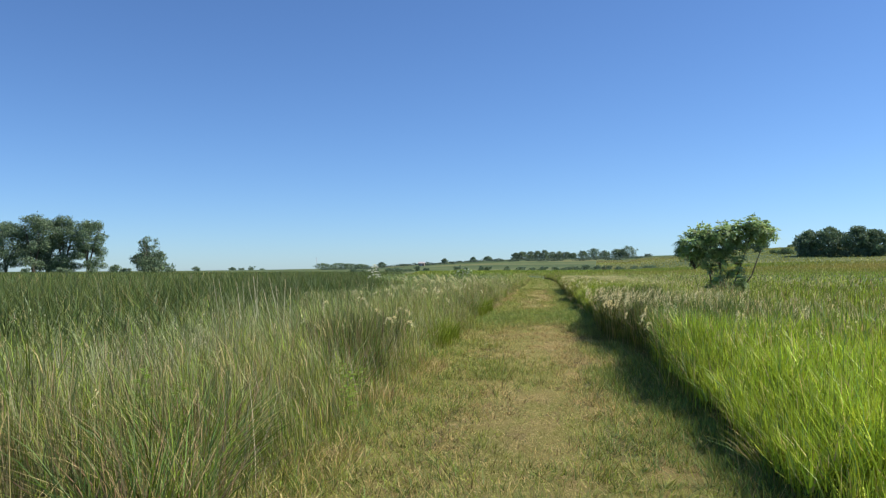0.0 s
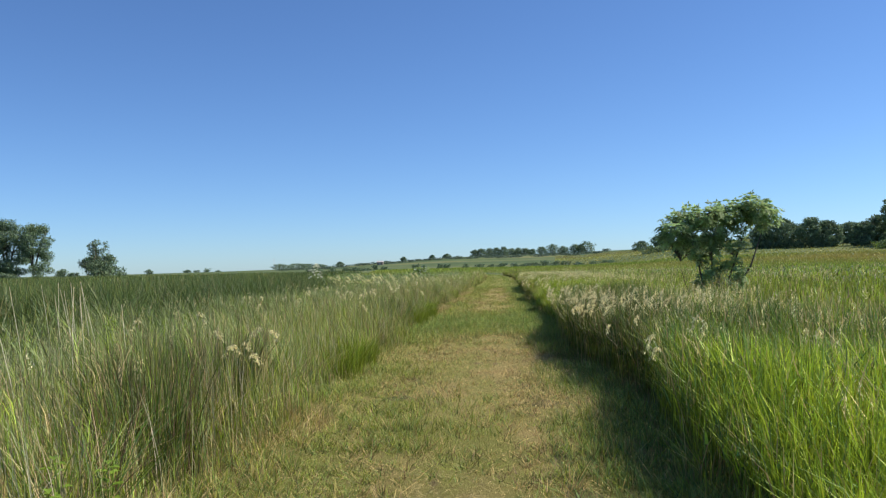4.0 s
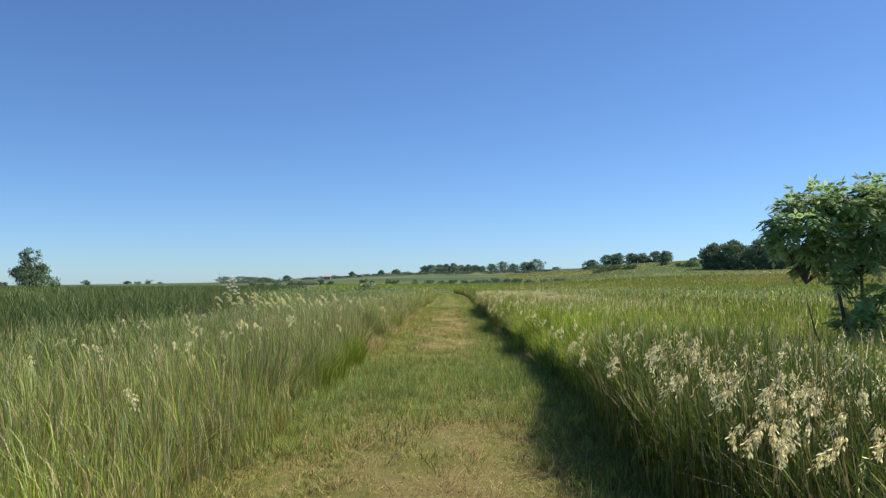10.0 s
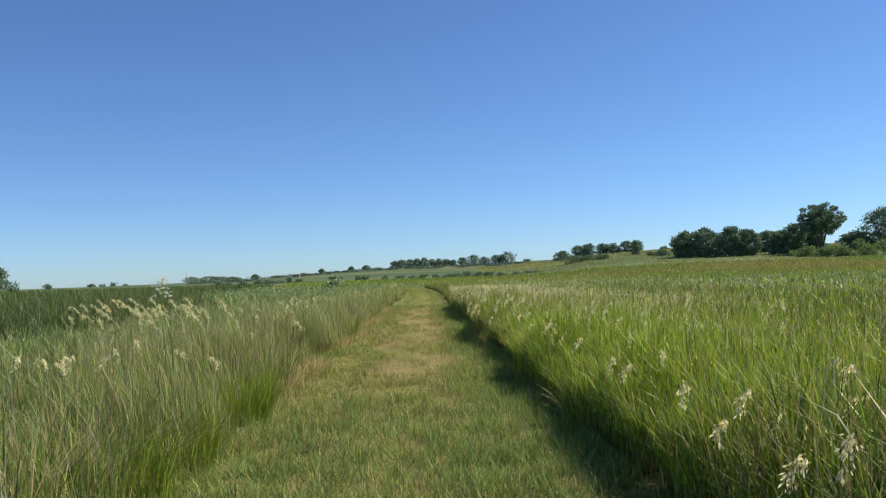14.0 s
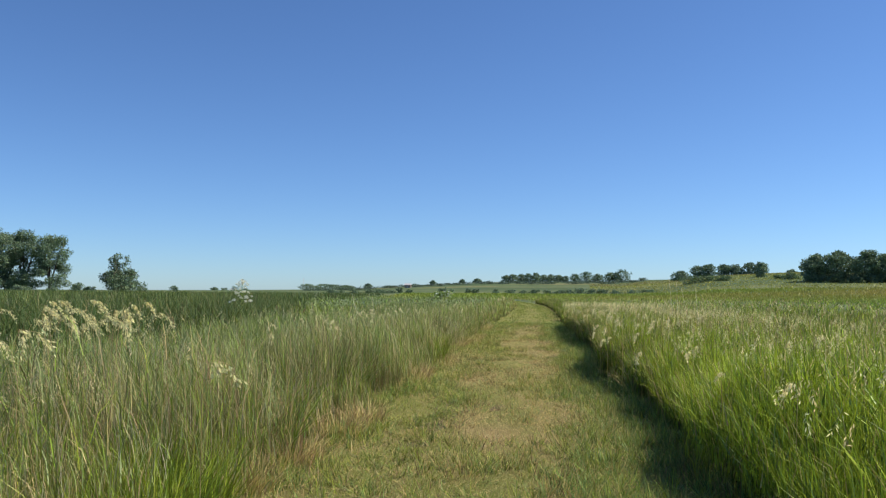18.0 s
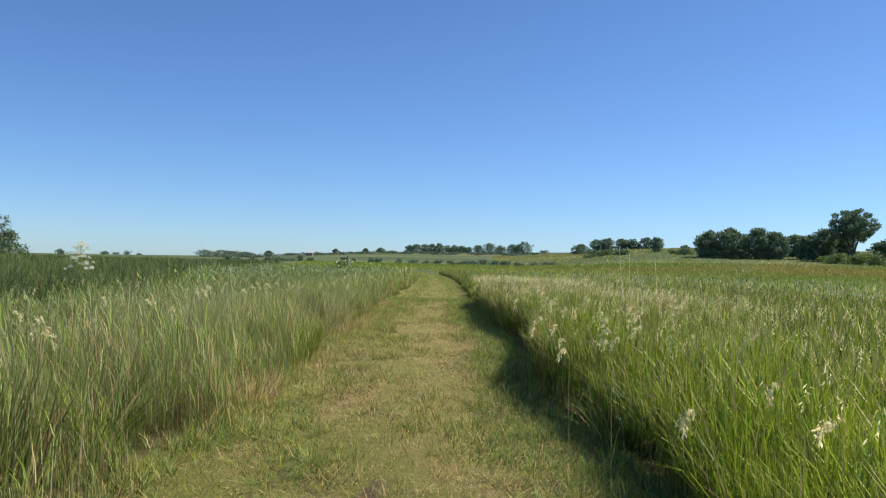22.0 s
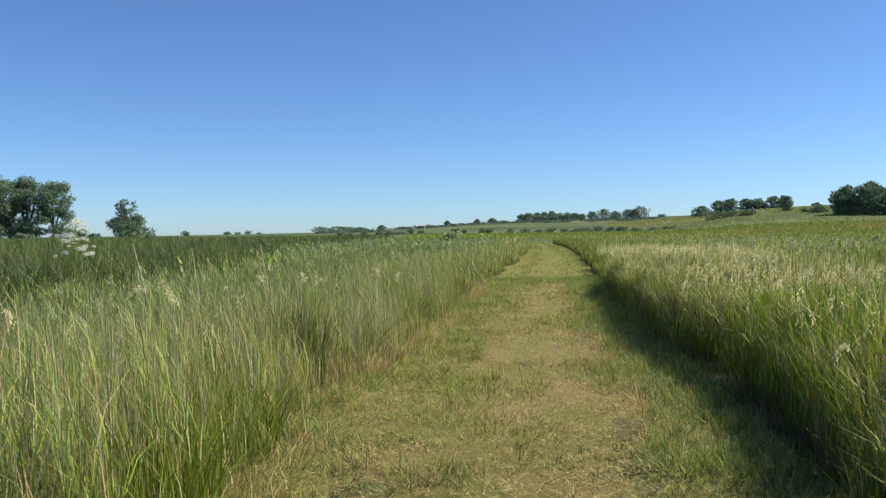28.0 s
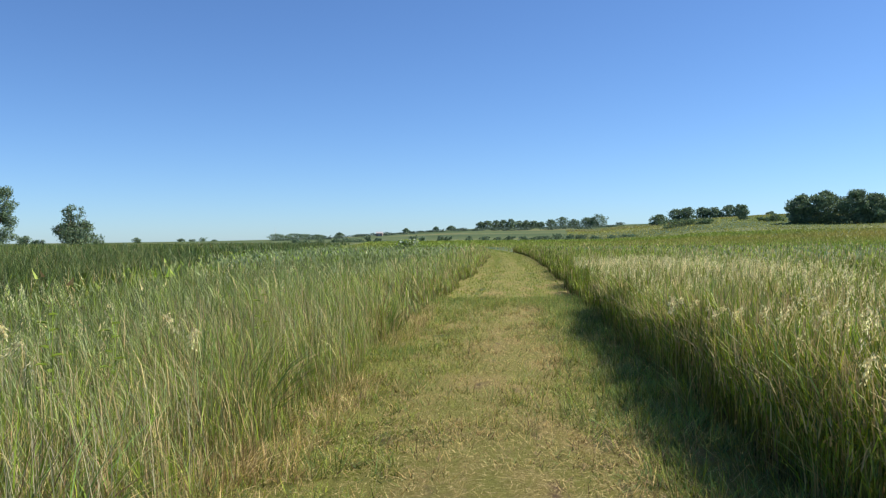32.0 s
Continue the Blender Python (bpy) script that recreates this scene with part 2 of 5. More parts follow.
def tube(points, radii, sides=6):
    """A tapered round stem through points."""
    pts, v, f = [Vector(p) for p in points], [], []
    for k, p in enumerate(pts):
        way = (pts[min(k + 1, len(pts) - 1)] - pts[max(k - 1, 0)]).normalized()
        u = way.orthogonal().normalized()
        w = way.cross(u)
        for s in range(sides):
            a = 2 * math.pi * s / sides
            v.append(p + (u * math.cos(a) + w * math.sin(a)) * radii[k])
    for k in range(len(pts) - 1):
        for s in range(sides):
            a, b = k * sides + s, k * sides + (s + 1) % sides
            f += [(a, b, b + sides), (a, b + sides, a + sides)]
    v.append(pts[-1])
    f += [((len(pts) - 1) * sides + s, (len(pts) - 1) * sides + (s + 1) % sides, len(v) - 1) for s in range(sides)]
    return np.array(v, float), np.array(f)


# ---- plan ----
SKY_AZ = (-180, -60, -40, -25, -20, -15, -12, -8.5, -5.8, -2.3, 0, 6.2, 7.5, 10, 12.4, 16.4, 18.3, 30, 45, 90, 180)
SKY_EL = (0.1, 0.1, -0.02, 0.0, 0.04, 0.12, 0.2, 0.42, 0.56, 0.7, 0.71, 0.76, 0.88, 0.94, 1.2, 1.38, 1.43, 1.3, 1.1, 0.5, 0.1)
CREST_AZ, CREST_R = (-180, -40, -9, 6, 9, 12, 30, 90, 180), (900, 900, 900, 880, 800, 640, 600, 700, 900)


def height(x, y):
    """Height of the ground: level meadow, rising to low hills."""
    x, y = np.asarray(x, float), np.asarray(y, float)
    r, az = np.hypot(x, y - 20), np.degrees(np.arctan2(x, y - 20))
    top = np.interp(az, CREST_AZ, CREST_R)
    crest = 1.5 + np.tan(np.radians(np.interp(az, SKY_AZ, SKY_EL))) * top
    s = np.clip((r - 190) / (top - 190), 0, 1)
    roll = (field(x, y, 120, 3) - 0.5) * 3.0 * np.clip((r - 200) / 200, 0, 1) * np.clip(1.25 - s, 0, 1)
    return crest * (s * s * (3 - 2 * s)) + roll - np.clip(r - top - 60, 0, None) * 0.006


def centre(y):
    """The path's middle line: straight along the walk, far ahead swinging to the left."""
    y = np.asarray(y, float)
    drift = np.clip((y - 50) / 35, 0, 1)
    return -0.12 + 0.5 * drift * drift * (3 - 2 * drift) - 0.0008 * np.clip(y - 98, 0, 110) ** 2


HALF = 1.6


def edge_wave(y, shift):
    return (field(y * 1.0, 0 * y, 2.3, shift) - 0.5) * 0.35 + (field(y * 1.0, 0 * y, 0.6, shift + 1) - 0.5) * 0.16


def left_edge(y):
    return centre(y) - HALF + edge_wave(y, 4)


# how far the foot of the right bank stands out (-) or back (+) along the walk
BANK_Y = (4, 7, 9.5, 11, 14.5, 16, 17.5, 20, 24, 28, 30, 33, 35, 36.5, 38.5, 40, 42, 44.5, 46, 48, 51, 58, 66)
BANK_OUT = (0.05, 0.05, 0.0, 0.12, 0.2, 0.08, -0.12, -0.14, 0.0, -0.05, -0.12, 0.1, 0.14, -0.05, -0.22, 0.04, 0.3, 0.34, 0.14, 0.06, 0.04, 0.05, 0.0)


def right_edge(y):
    return centre(y) + HALF + 0.09 + np.interp(y, BANK_Y, BANK_OUT) + 0.7 * edge_wave(y, 8)


def reed_edge(y):
    y = np.asarray(y, float)
    return -7.6 - 0.045 * np.clip(y - 10, 0, 44) - 0.27 * np.clip(y - 54, 0, 70) - 0.12 * np.clip(y - 124, 0, None) + (field(y, y * 0, 6, 12) - 0.5) * 2.5


def build_ground():
    radii = np.concatenate([np.linspace(0, 60, 25)[1:], np.geomspace(66, 4200, 60)])
    az = np.radians(np.concatenate([np.linspace(-180, -50, 40)[:-1], np.linspace(-50, 50, 161)[:-1], np.linspace(50, 180, 41)[:-1]]))
    na = len(az)
    rr, aa = np.meshgrid(radii, az, indexing="ij")
    x, y = (rr * np.sin(aa)).ravel(), 20 + (rr * np.cos(aa)).ravel()
    v = np.concatenate([np.stack([x, y, height(x, y)], -1), [[0, 20, 0]]])
    i, j = np.meshgrid(np.arange(len(radii) - 1), np.arange(na), indexing="ij")
    a, b = (i * na + j).ravel(), (i * na + (j + 1) % na).ravel()
    f = np.concatenate([np.stack([a, a + na, b + na], -1), np.stack([a, b + na, b], -1)])
    hub = np.stack([np.full(na, len(v) - 1), np.arange(na), (np.arange(na) + 1) % na], -1)
    ob = solid("ground", v, np.concatenate([f, hub]), GROUND, smooth=True)
    tagged(ob, "level prairie ground rising to low grassy hills", "ground", kind="structure")


def build_path():
    ys = np.concatenate([np.arange(-14, 70, 0.25), np.arange(70, 205, 1.5)])
    us = np.linspace(-1, 1, 15)
    v = []
    for y in ys:
        for u in us:
            x = centre(y) + u * (HALF + 0.25)
            rut = -0.02 * math.exp(-((abs(u) - 0.45) / 0.16) ** 2)
            v.append((x, y, 0.024 + rut + 0.03 * (field(x, y, 0.5, 5) - 0.5) * (1 - abs(u) ** 6) - 0.015 * abs(u) ** 6 + max(0.0, float(height(x, y)))))
    m = len(us)
    f = []
    for k in range(len(ys) - 1):
        for s in range(m - 1):
            a = k * m + s
            f += [(a, a + 1, a + m + 1), (a, a + m + 1, a + m)]
    ob = solid("path", np.array(v), np.array(f), PATH, smooth=True)
    tagged(ob, "mown grass track with straw thatch and bare patches", "path", kind="structure")


build_ground()
build_path()

# ---- grass colours (base reflectances) ----
GREEN = np.array((0.225, 0.31, 0.035))
BRIGHT = np.array((0.40, 0.48, 0.042))
OLIVE = np.array((0.29, 0.33, 0.06))
BLUE_GREEN = np.array((0.165, 0.26, 0.07))
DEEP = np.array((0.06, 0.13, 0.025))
STRAW = np.array((0.64, 0.50, 0.22))
GOLD = np.array((0.62, 0.43, 0.13))
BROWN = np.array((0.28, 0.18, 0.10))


def pick(n, weights, colours, spread=0.35):
    """A colour for each blade, drawn by weight (one set, or a set a blade)."""
    weights = np.broadcast_to(np.asarray(weights, float), (n, len(colours)))
    cum = np.cumsum(weights, 1) / weights.sum(1, keepdims=True)
    k = (rng.random(n)[:, None] > cum).sum(1).clip(0, len(colours) - 1)
    return np.array(colours)[k] * np.exp(rng.normal(0, spread, (n, 1))).clip(0.45, 1.5) * rng.uniform(0.94, 1.06, (n, 3))


def scatter(x0, x1, y0, y1, density):
    n = int(abs(x1 - x0) * (y1 - y0) * density)
    return rng.uniform(x0, x1, n), rng.uniform(y0, y1, n)


# how golden the right meadow is along the walk
GOLD_Y = (0, 9, 12, 17, 21, 25, 30, 36, 40, 46, 52, 62, 100, 200)
GOLD_AMOUNT = (0.03, 0.08, 0.3, 0.4, 0.3, 0.16, 0.22, 0.42, 0.52, 0.48, 0.55, 0.85, 1.0, 0.9)
PLUME_AMOUNT = (0.03, 0.1, 0.6, 0.9, 0.5, 0.25, 0.6, 1.1, 1.2, 1.2, 1.3, 1.4, 1.3, 1.0)


def golden(x, y):
    a = np.interp(y, GOLD_Y, GOLD_AMOUNT) * np.exp(-np.clip(x - 3, 0, None) / (10 + 0.4 * np.clip(y, 0, None)))
    a = a * (0.35 + 1.5 * field(x, y, 3.0, 21)) + field(x, y, 7.0, 28) * np.clip((x - 2.2) / 2, 0, 1) * np.interp(y, (7, 11, 22, 26), (0, 1.0, 1.0, 0.45)) * np.exp(-np.clip(x - 9, 0, None) / 12)
    return np.clip(a, 0, 1)


def thin(x, y, keep):
    return x[keep], y[keep]


def tufted(x0, x1, y0, y1, density, per, floor=0.12):
    """Feet of blades grouped in tufts, with a lean, a height and a tone that each tuft shares."""
    x, y = scatter(x0, x1, y0, y1, 1.3 * density / per)
    x, y = thin(x, y, rng.random(len(x)) < np.clip(1.9 * field(x, y, 0.34, 95) - 0.15, floor, 1))   # gaps between tufts
    k = len(x)
    rep = lambda q: np.repeat(q, per)
    n = k * per
    a, d = rng.uniform(0, 2 * math.pi, n), np.abs(rng.normal(0, 0.06, n))
    own = (rep(rng.normal(0, 0.19, k)), rep(rng.normal(0, 0.17, k)), rep(rng.uniform(0.55, 1.2, k)), rep(rng.random(k)))
    return rep(x) + d * np.cos(a), rep(y) + d * np.sin(a), own


def lone_feet(x):
    n = len(x)
    return rng.normal(0, 0.12, n), rng.normal(0, 0.12, n), np.ones(n), np.full(n, 0.5)


def sward(x, y, own, top, wind, swirl, arch, leaf, culm, foot, segs, wide, stalks=0.34, shy=(0.0, 1.0), stiff=1.0, short=1.0, calm=1.0):
    """Upright culms with leaf blades that part from them at all heights and arch over. top: canopy height at each foot."""
    n = len(x)
    lx, ly, grow, tone = own
    shade = (1 + calm * (0.62 * (7.3 * tone % 1) - 0.32))[:, None]   # some tufts are darker, some paler
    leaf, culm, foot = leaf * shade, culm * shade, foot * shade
    wind = wind + np.zeros(n)
    side, free = shy   # at the cut edge little leans out to that side

    def held(lean, q):
        return np.where(lean * side > 0, lean * (free + np.zeros(n))[q], lean)

    lx, ly = lx + swirl * (field(x, y, 0.7, 91) - 0.5), ly + swirl * (field(x, y, 0.7, 92) - 0.5)
    z = height(x, y)
    up = rng.random(n) < stalks
    bend = np.where(rng.random(n) < 0.06 * (stiff > 0.9), 5.0, 1.0)   # a few broken stems lie across the rest
    k = up
    h = top * grow * rng.uniform(0.7, 1.12, n)
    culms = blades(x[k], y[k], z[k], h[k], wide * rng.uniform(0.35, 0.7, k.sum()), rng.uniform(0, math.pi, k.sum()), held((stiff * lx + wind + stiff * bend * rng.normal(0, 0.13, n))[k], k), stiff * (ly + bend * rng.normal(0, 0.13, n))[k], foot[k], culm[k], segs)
    k = ~up
    m = k.sum()
    s = 0.74 * rng.random(m) ** 0.55
    hk, a = h[k], rng.uniform(0, 2 * math.pi, m)
    out = np.abs(rng.normal(arch, 0.3, m))
    long = short * np.minimum(rng.uniform(0.28, 0.5, m) * (0.6 + 0.4 * top[k]), 1.08 * hk - s * hk + 0.06)
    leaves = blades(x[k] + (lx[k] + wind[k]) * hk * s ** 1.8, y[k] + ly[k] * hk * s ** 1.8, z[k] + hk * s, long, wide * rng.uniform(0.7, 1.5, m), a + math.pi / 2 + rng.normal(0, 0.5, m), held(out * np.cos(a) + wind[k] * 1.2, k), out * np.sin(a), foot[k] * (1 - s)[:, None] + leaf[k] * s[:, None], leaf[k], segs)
    return join(culms, leaves)


def gentle(y):
    """Where the right bank is fresher and lower, with less of an overhang."""
    return np.interp(y, (0, 8, 11, 21, 24, 33, 36, 42, 45), (1, 0.9, 0, 0, 0.8, 1, 0.65, 0.55, 0.1))


def right_top(x, y):
    """Canopy height of the right bank: it rises steeply from a foot in its own shade."""
    d = np.clip(x - right_edge(y), 0, None)
    soft = gentle(y)
    rim = np.clip(d / (0.08 + 0.12 * field(y, 0 * y, 3.0, 24) + 0.4 * soft), 0, 1)
    low = 1 - 0.2 * np.clip((9.5 - y) / 3, 0, 1)
    return low * (0.66 - 0.26 * soft + (0.2 + 0.26 * soft) * rim) * (0.8 + 0.4 * field(x, y, 1.1, 22)) * (1 + 0.28 * np.exp(-((x - 4.6) / 1.6) ** 2 - ((y - 20.3) / 2.0) ** 2))   # taller round the young tree


def overhang(x, y):
    """Lean of the outer stems over the path, as a share of their height."""
    d = np.clip(x - right_edge(y), 0, None)
    return (0.3 + 0.25 * (1 - gentle(y)) * np.interp(y, (10, 12, 19, 22), (0, 1, 1, 0))) * field(y, 0 * y, 0.9, 26) * np.exp(-d / 0.3)


def shade_fresh_tone(y):
    """Right bank leaf tone: shade painted in around y 16, then fresh and light."""
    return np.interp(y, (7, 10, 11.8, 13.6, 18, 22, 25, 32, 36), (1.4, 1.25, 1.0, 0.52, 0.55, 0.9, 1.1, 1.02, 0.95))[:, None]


def meadow_right(x, y, own, segs, wide, tall=1.0):
    n = len(x)
    tone = own[3]
    g = np.clip(golden(x, y) * (0.4 + 1.2 * tone), 0, 1)
    d = np.clip(x - right_edge(y), 0, None)
    top = tall * right_top(x, y)
    fresh = 2.6 * np.exp(-(np.clip(y - 4, 0, None) / 7) ** 2) + 1.6 * field(x, y, 4.0, 23) ** 2 + 0.15 + 1.3 * np.exp(-((y - 32) / 8) ** 2)
    # the shade low in the stand is put into these dark foot colours
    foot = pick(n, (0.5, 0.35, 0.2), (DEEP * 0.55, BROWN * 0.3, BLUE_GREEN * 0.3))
    leaf = pick(n, np.stack([0.8 + 0 * g, 0.9 * (1 - 0.6 * g) * fresh + 0.08, 0.15 + 0 * g, 0.08 + 0.4 * g, 0.04 + 0.3 * g], -1), (GREEN, BRIGHT, BLUE_GREEN, STRAW * 0.9, OLIVE * 1.3))
    # the painted shade keeps to the bank's face and fades deeper in
    leaf = leaf * np.maximum(shade_fresh_tone(y), np.clip(d - 0.5, 0, 1)[:, None])
    culm = pick(n, np.stack([0.6 * (1 - 0.6 * g), 0.3 * (1 - 0.6 * g), 0.14 + 0.7 * g, 0.7 * g], -1), (GREEN * 1.1, BRIGHT, STRAW, GOLD))
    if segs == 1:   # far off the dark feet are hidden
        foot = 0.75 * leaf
    own = (own[0] * np.clip(d * 2, 0.5, 1), *own[1:])
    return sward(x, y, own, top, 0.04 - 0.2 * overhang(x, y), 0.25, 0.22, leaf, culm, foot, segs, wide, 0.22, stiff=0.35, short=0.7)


GREY_GREEN = np.array((0.23, 0.275, 0.105))


def meadow_left(x, y, own, segs, wide, tall=1.0):
    n = len(x)
    tone = own[3]
    d = np.clip(left_edge(y) - x, 0, None)
    dry = np.clip((np.clip(field(x, y, 2.5, 31) * 1.5 - 0.3, 0, 1) * np.exp(-d / 6) + np.interp(y, (9, 13, 24, 27.5, 29, 32.5, 34.5, 39, 42, 50), (0.4, 0.55, 0.55, 0.5, 1.0, 1.0, 0.3, 0.28, 0.8, 0.4)) * np.exp(-d / 9)) * (0.3 + 1.4 * tone), 0, 1)
    wet = np.clip((d - 1.4) / 2.2, 0, 1)   # lusher towards the marsh
    dry = dry * (1 - 0.55 * wet)
    lime = (1 - 0.8 * wet) * field(x, y, 3.0, 33) ** 2 * np.interp(y, (18, 34), (0.35, 0.22)) + 0.35 * np.exp(-d / 0.3) * field(x, y, 2.0, 34)
    pale = np.interp(y, (39, 42, 45, 50), (0.0, 0.9, 0.7, 0.3)) * np.exp(-(d / 1.2) ** 2)   # bleached towards the far end
    slope = np.interp(y, (7, 11, 16, 22), (1.1, 0.45, 0.55, 0.3))
    top = tall * (0.36 + 0.5 * np.clip(d / slope, 0, 1)) * (0.62 + 0.7 * field(x, y, 1.3, 32)) * (1 - (0.2 + np.interp(y, (32, 38), (0.0, 0.14))) * wet)
    # foot colours darkened to hold the shade between the stems
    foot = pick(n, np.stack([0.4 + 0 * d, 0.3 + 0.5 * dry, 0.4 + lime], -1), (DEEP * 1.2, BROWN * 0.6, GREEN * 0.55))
    leaf = pick(n, np.stack([0.6 + 0 * d, lime, 0.6 + 1.3 * wet, 0.3 * dry + 0.5 * pale, 0.3 * dry], -1), (GREEN * 0.95, BRIGHT * 0.75, GREY_GREEN, STRAW * 0.8, BROWN * 0.8 + STRAW * 0.3), 0.25)
    leaf = leaf * ((1.05 - 0.2 * wet) * np.interp(y, (6, 9, 16, 24, 38), (1.0, 1.32, 1.3, 1.1, 1.3)))[:, None]
    culm = pick(n, np.stack([0.4 + 0 * d, 0.35 + 0.7 * wet, 0.15 + 0.5 * dry + 0.8 * pale, 0.1 + 0.5 * dry], -1), (GREY_GREEN * 1.3, GREEN * 1.1, STRAW * 0.85, 0.5 * BROWN + 0.5 * STRAW), 0.25)
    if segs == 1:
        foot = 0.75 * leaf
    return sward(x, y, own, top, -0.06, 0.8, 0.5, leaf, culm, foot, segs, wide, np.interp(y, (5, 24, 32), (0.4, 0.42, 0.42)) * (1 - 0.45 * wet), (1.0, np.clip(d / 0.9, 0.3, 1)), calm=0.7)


def grass_stuff(name, mesh, mat, label):
    ob = solid(name, *mesh[:2], mat, mesh[2])
    return tagged(ob, label, "grass", kind="stuff")


def strip(maker, edge, sign, d0, d1, y0, y1, density, wide, per=14, segs=2, tall=1.0):
    """A strip of meadow along one edge of the path, from d0 to d1 metres away from it."""
    x, y, own = tufted(d0, d1, y0, y1, density, per)
    return maker(sign * x + edge(y), y, own, segs, wide, tall)


# the right-hand meadow, dense beside the path and coarser away from it
right_bank = [strip(meadow_right, right_edge, 1, *row) for row in (
    (0.0, 0.35, 4.5, 55, 2600, 0.007), (0.35, 1.0, 4.5, 55, 1500, 0.0085), (1.0, 1.8, 4.5, 55, 800, 0.0105), (1.8, 4.0, 4.5, 55, 480, 0.0125, 14, 1), (0.0, 1.0, 55, 80, 900, 0.016), (0.0, 1.0, 80, 135, 380, 0.026), (1.0, 4.0, 55, 70, 420, 0.018, 14, 1), (1.0, 4.0, 70, 105, 100, 0.03, 14, 1),
    (4.0, 9.0, 5, 66, 165, 0.022, 14, 1), (9.0, 16, 12, 80, 60, 0.03, 14, 1), (4.0, 9.0, 66, 105, 45, 0.035, 14, 1))]
# the leafy undergrowth below the culms, broad leaves added to block light
right_bank += [strip(meadow_right, right_edge, 1, 0.15, 1.7, 4.5, 60, 700, 0.026, 14, 1, 0.86)]

# crowded flag leaves in the upper half of the stand
for d0, d1, dens in ((0.0, 0.5, 3600), (0.5, 1.4, 1600), (1.4, 3.2, 500)):
    x, y = scatter(d0, d1, 5, 58, dens)
    x = x + right_edge(y)
    n = len(x)
    part = rng.uniform(0.5, 0.95, n)
    z = part * right_top(x, y)
    x = x - 0.4 * overhang(x, y) * right_top(x, y) * part ** 1.8
    a = rng.uniform(0, 2 * math.pi, n)
    out = np.abs(rng.normal(0.4, 0.3, n))
    g = gentle(y)
    # along the painted shade these leaves also turn from lime to blue-green
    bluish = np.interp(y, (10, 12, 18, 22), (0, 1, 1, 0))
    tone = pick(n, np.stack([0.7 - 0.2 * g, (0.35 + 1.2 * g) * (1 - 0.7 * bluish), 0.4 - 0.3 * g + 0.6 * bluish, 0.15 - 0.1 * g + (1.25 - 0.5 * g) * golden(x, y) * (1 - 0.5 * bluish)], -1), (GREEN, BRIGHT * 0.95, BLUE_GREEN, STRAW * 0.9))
    tone = tone * np.maximum(shade_fresh_tone(y), np.clip(x - right_edge(y) - 0.5, 0, 1)[:, None])
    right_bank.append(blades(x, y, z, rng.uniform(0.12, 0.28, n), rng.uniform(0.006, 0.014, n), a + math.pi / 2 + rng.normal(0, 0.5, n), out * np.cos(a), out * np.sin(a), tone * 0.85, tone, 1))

# leaves that arch out over the foot of the bank
x, y = scatter(0.0, 0.3, 4.5, 58, 420)
x = x + right_edge(y)
n = len(x)
part = rng.uniform(0.55, 0.95, n)
z = part * right_top(x, y)
tone = pick(n, np.stack([0.6 + 0 * y, 0.2 + 0.6 * gentle(y), 0.25 + 0 * y, 0.08 + golden(x, y)], -1), (GREEN, BRIGHT * 0.9, BLUE_GREEN, STRAW * 0.85)) * np.clip(shade_fresh_tone(y), 0, 1.2)
right_bank.append(blades(x - 0.1 * part, y, z, rng.uniform(0.18, 0.36, n), rng.uniform(0.005, 0.01, n), rng.uniform(0, math.pi, n), rng.normal(-0.25, 0.35, n), rng.normal(0, 0.4, n), tone * 0.8, tone, 2))

# a thinner fringe in front of the stand; its shade is also painted in
x, y, own = tufted(-0.5, 0.12, 4.2, 58, 900, 9)
keep = rng.random(len(x)) < np.clip(1.0 + 1.7 * x, 0.06, 1) * np.clip(2.2 * field(x, y, 1.3, 27) - 0.2, 0.15, 1)
near_bank = np.clip(1 + x[keep] / 0.6, 0.05, 1)
x, y = x[keep] + right_edge(y[keep]), y[keep]
n = len(x)
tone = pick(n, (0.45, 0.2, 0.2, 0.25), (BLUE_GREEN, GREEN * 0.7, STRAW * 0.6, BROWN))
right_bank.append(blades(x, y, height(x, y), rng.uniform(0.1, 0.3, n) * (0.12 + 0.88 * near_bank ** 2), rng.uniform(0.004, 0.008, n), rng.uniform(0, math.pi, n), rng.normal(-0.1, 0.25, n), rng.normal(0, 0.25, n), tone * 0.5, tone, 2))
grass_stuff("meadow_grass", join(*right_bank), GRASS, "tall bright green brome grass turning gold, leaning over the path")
x, y = scatter(-12, 150, 14, 260, 4.2)
away = x - right_edge(y)
keep = (away > np.interp(y, (0, 80, 81, 105, 106), (16, 16, 9, 9, 0))) & (np.abs(x) < 0.72 * (y + 6)) & (rng.random(len(x)) < np.clip(45 / np.hypot(x, y - 20), 0.16, 1))
x, y = thin(x, y, keep)
far_right = meadow_right(x, y, lone_feet(x), 1, 0.1, 1.1)
grass_stuff("meadow_grass", far_right, GRASS, "distant green and gold meadow grass")

# the same meadow where it runs up to the foot of the hills
x, y = scatter(-110, 250, 180, 430, 1.0)
r = np.hypot(x, y)
az = np.degrees(np.arctan2(x, y))
keep = (az > -13) & (az < 37) & (r > 215) & (r < 350) & (rng.random(len(x)) < np.clip(280 / r, 0.3, 1)) & (x > reed_edge(y) + 4)
x, y = thin(x, y, keep)
n = len(x)
g = np.clip(field(x, y, 45, 71) * 1.5 - 0.35, 0, 1)
tone = ((0.55 * GREEN + 0.55 * OLIVE)[None] * (1 - 0.7 * g)[:, None] + (0.75 * GOLD)[None] * (0.7 * g)[:, None]) * np.exp(rng.normal(0, 0.06, (n, 1)))
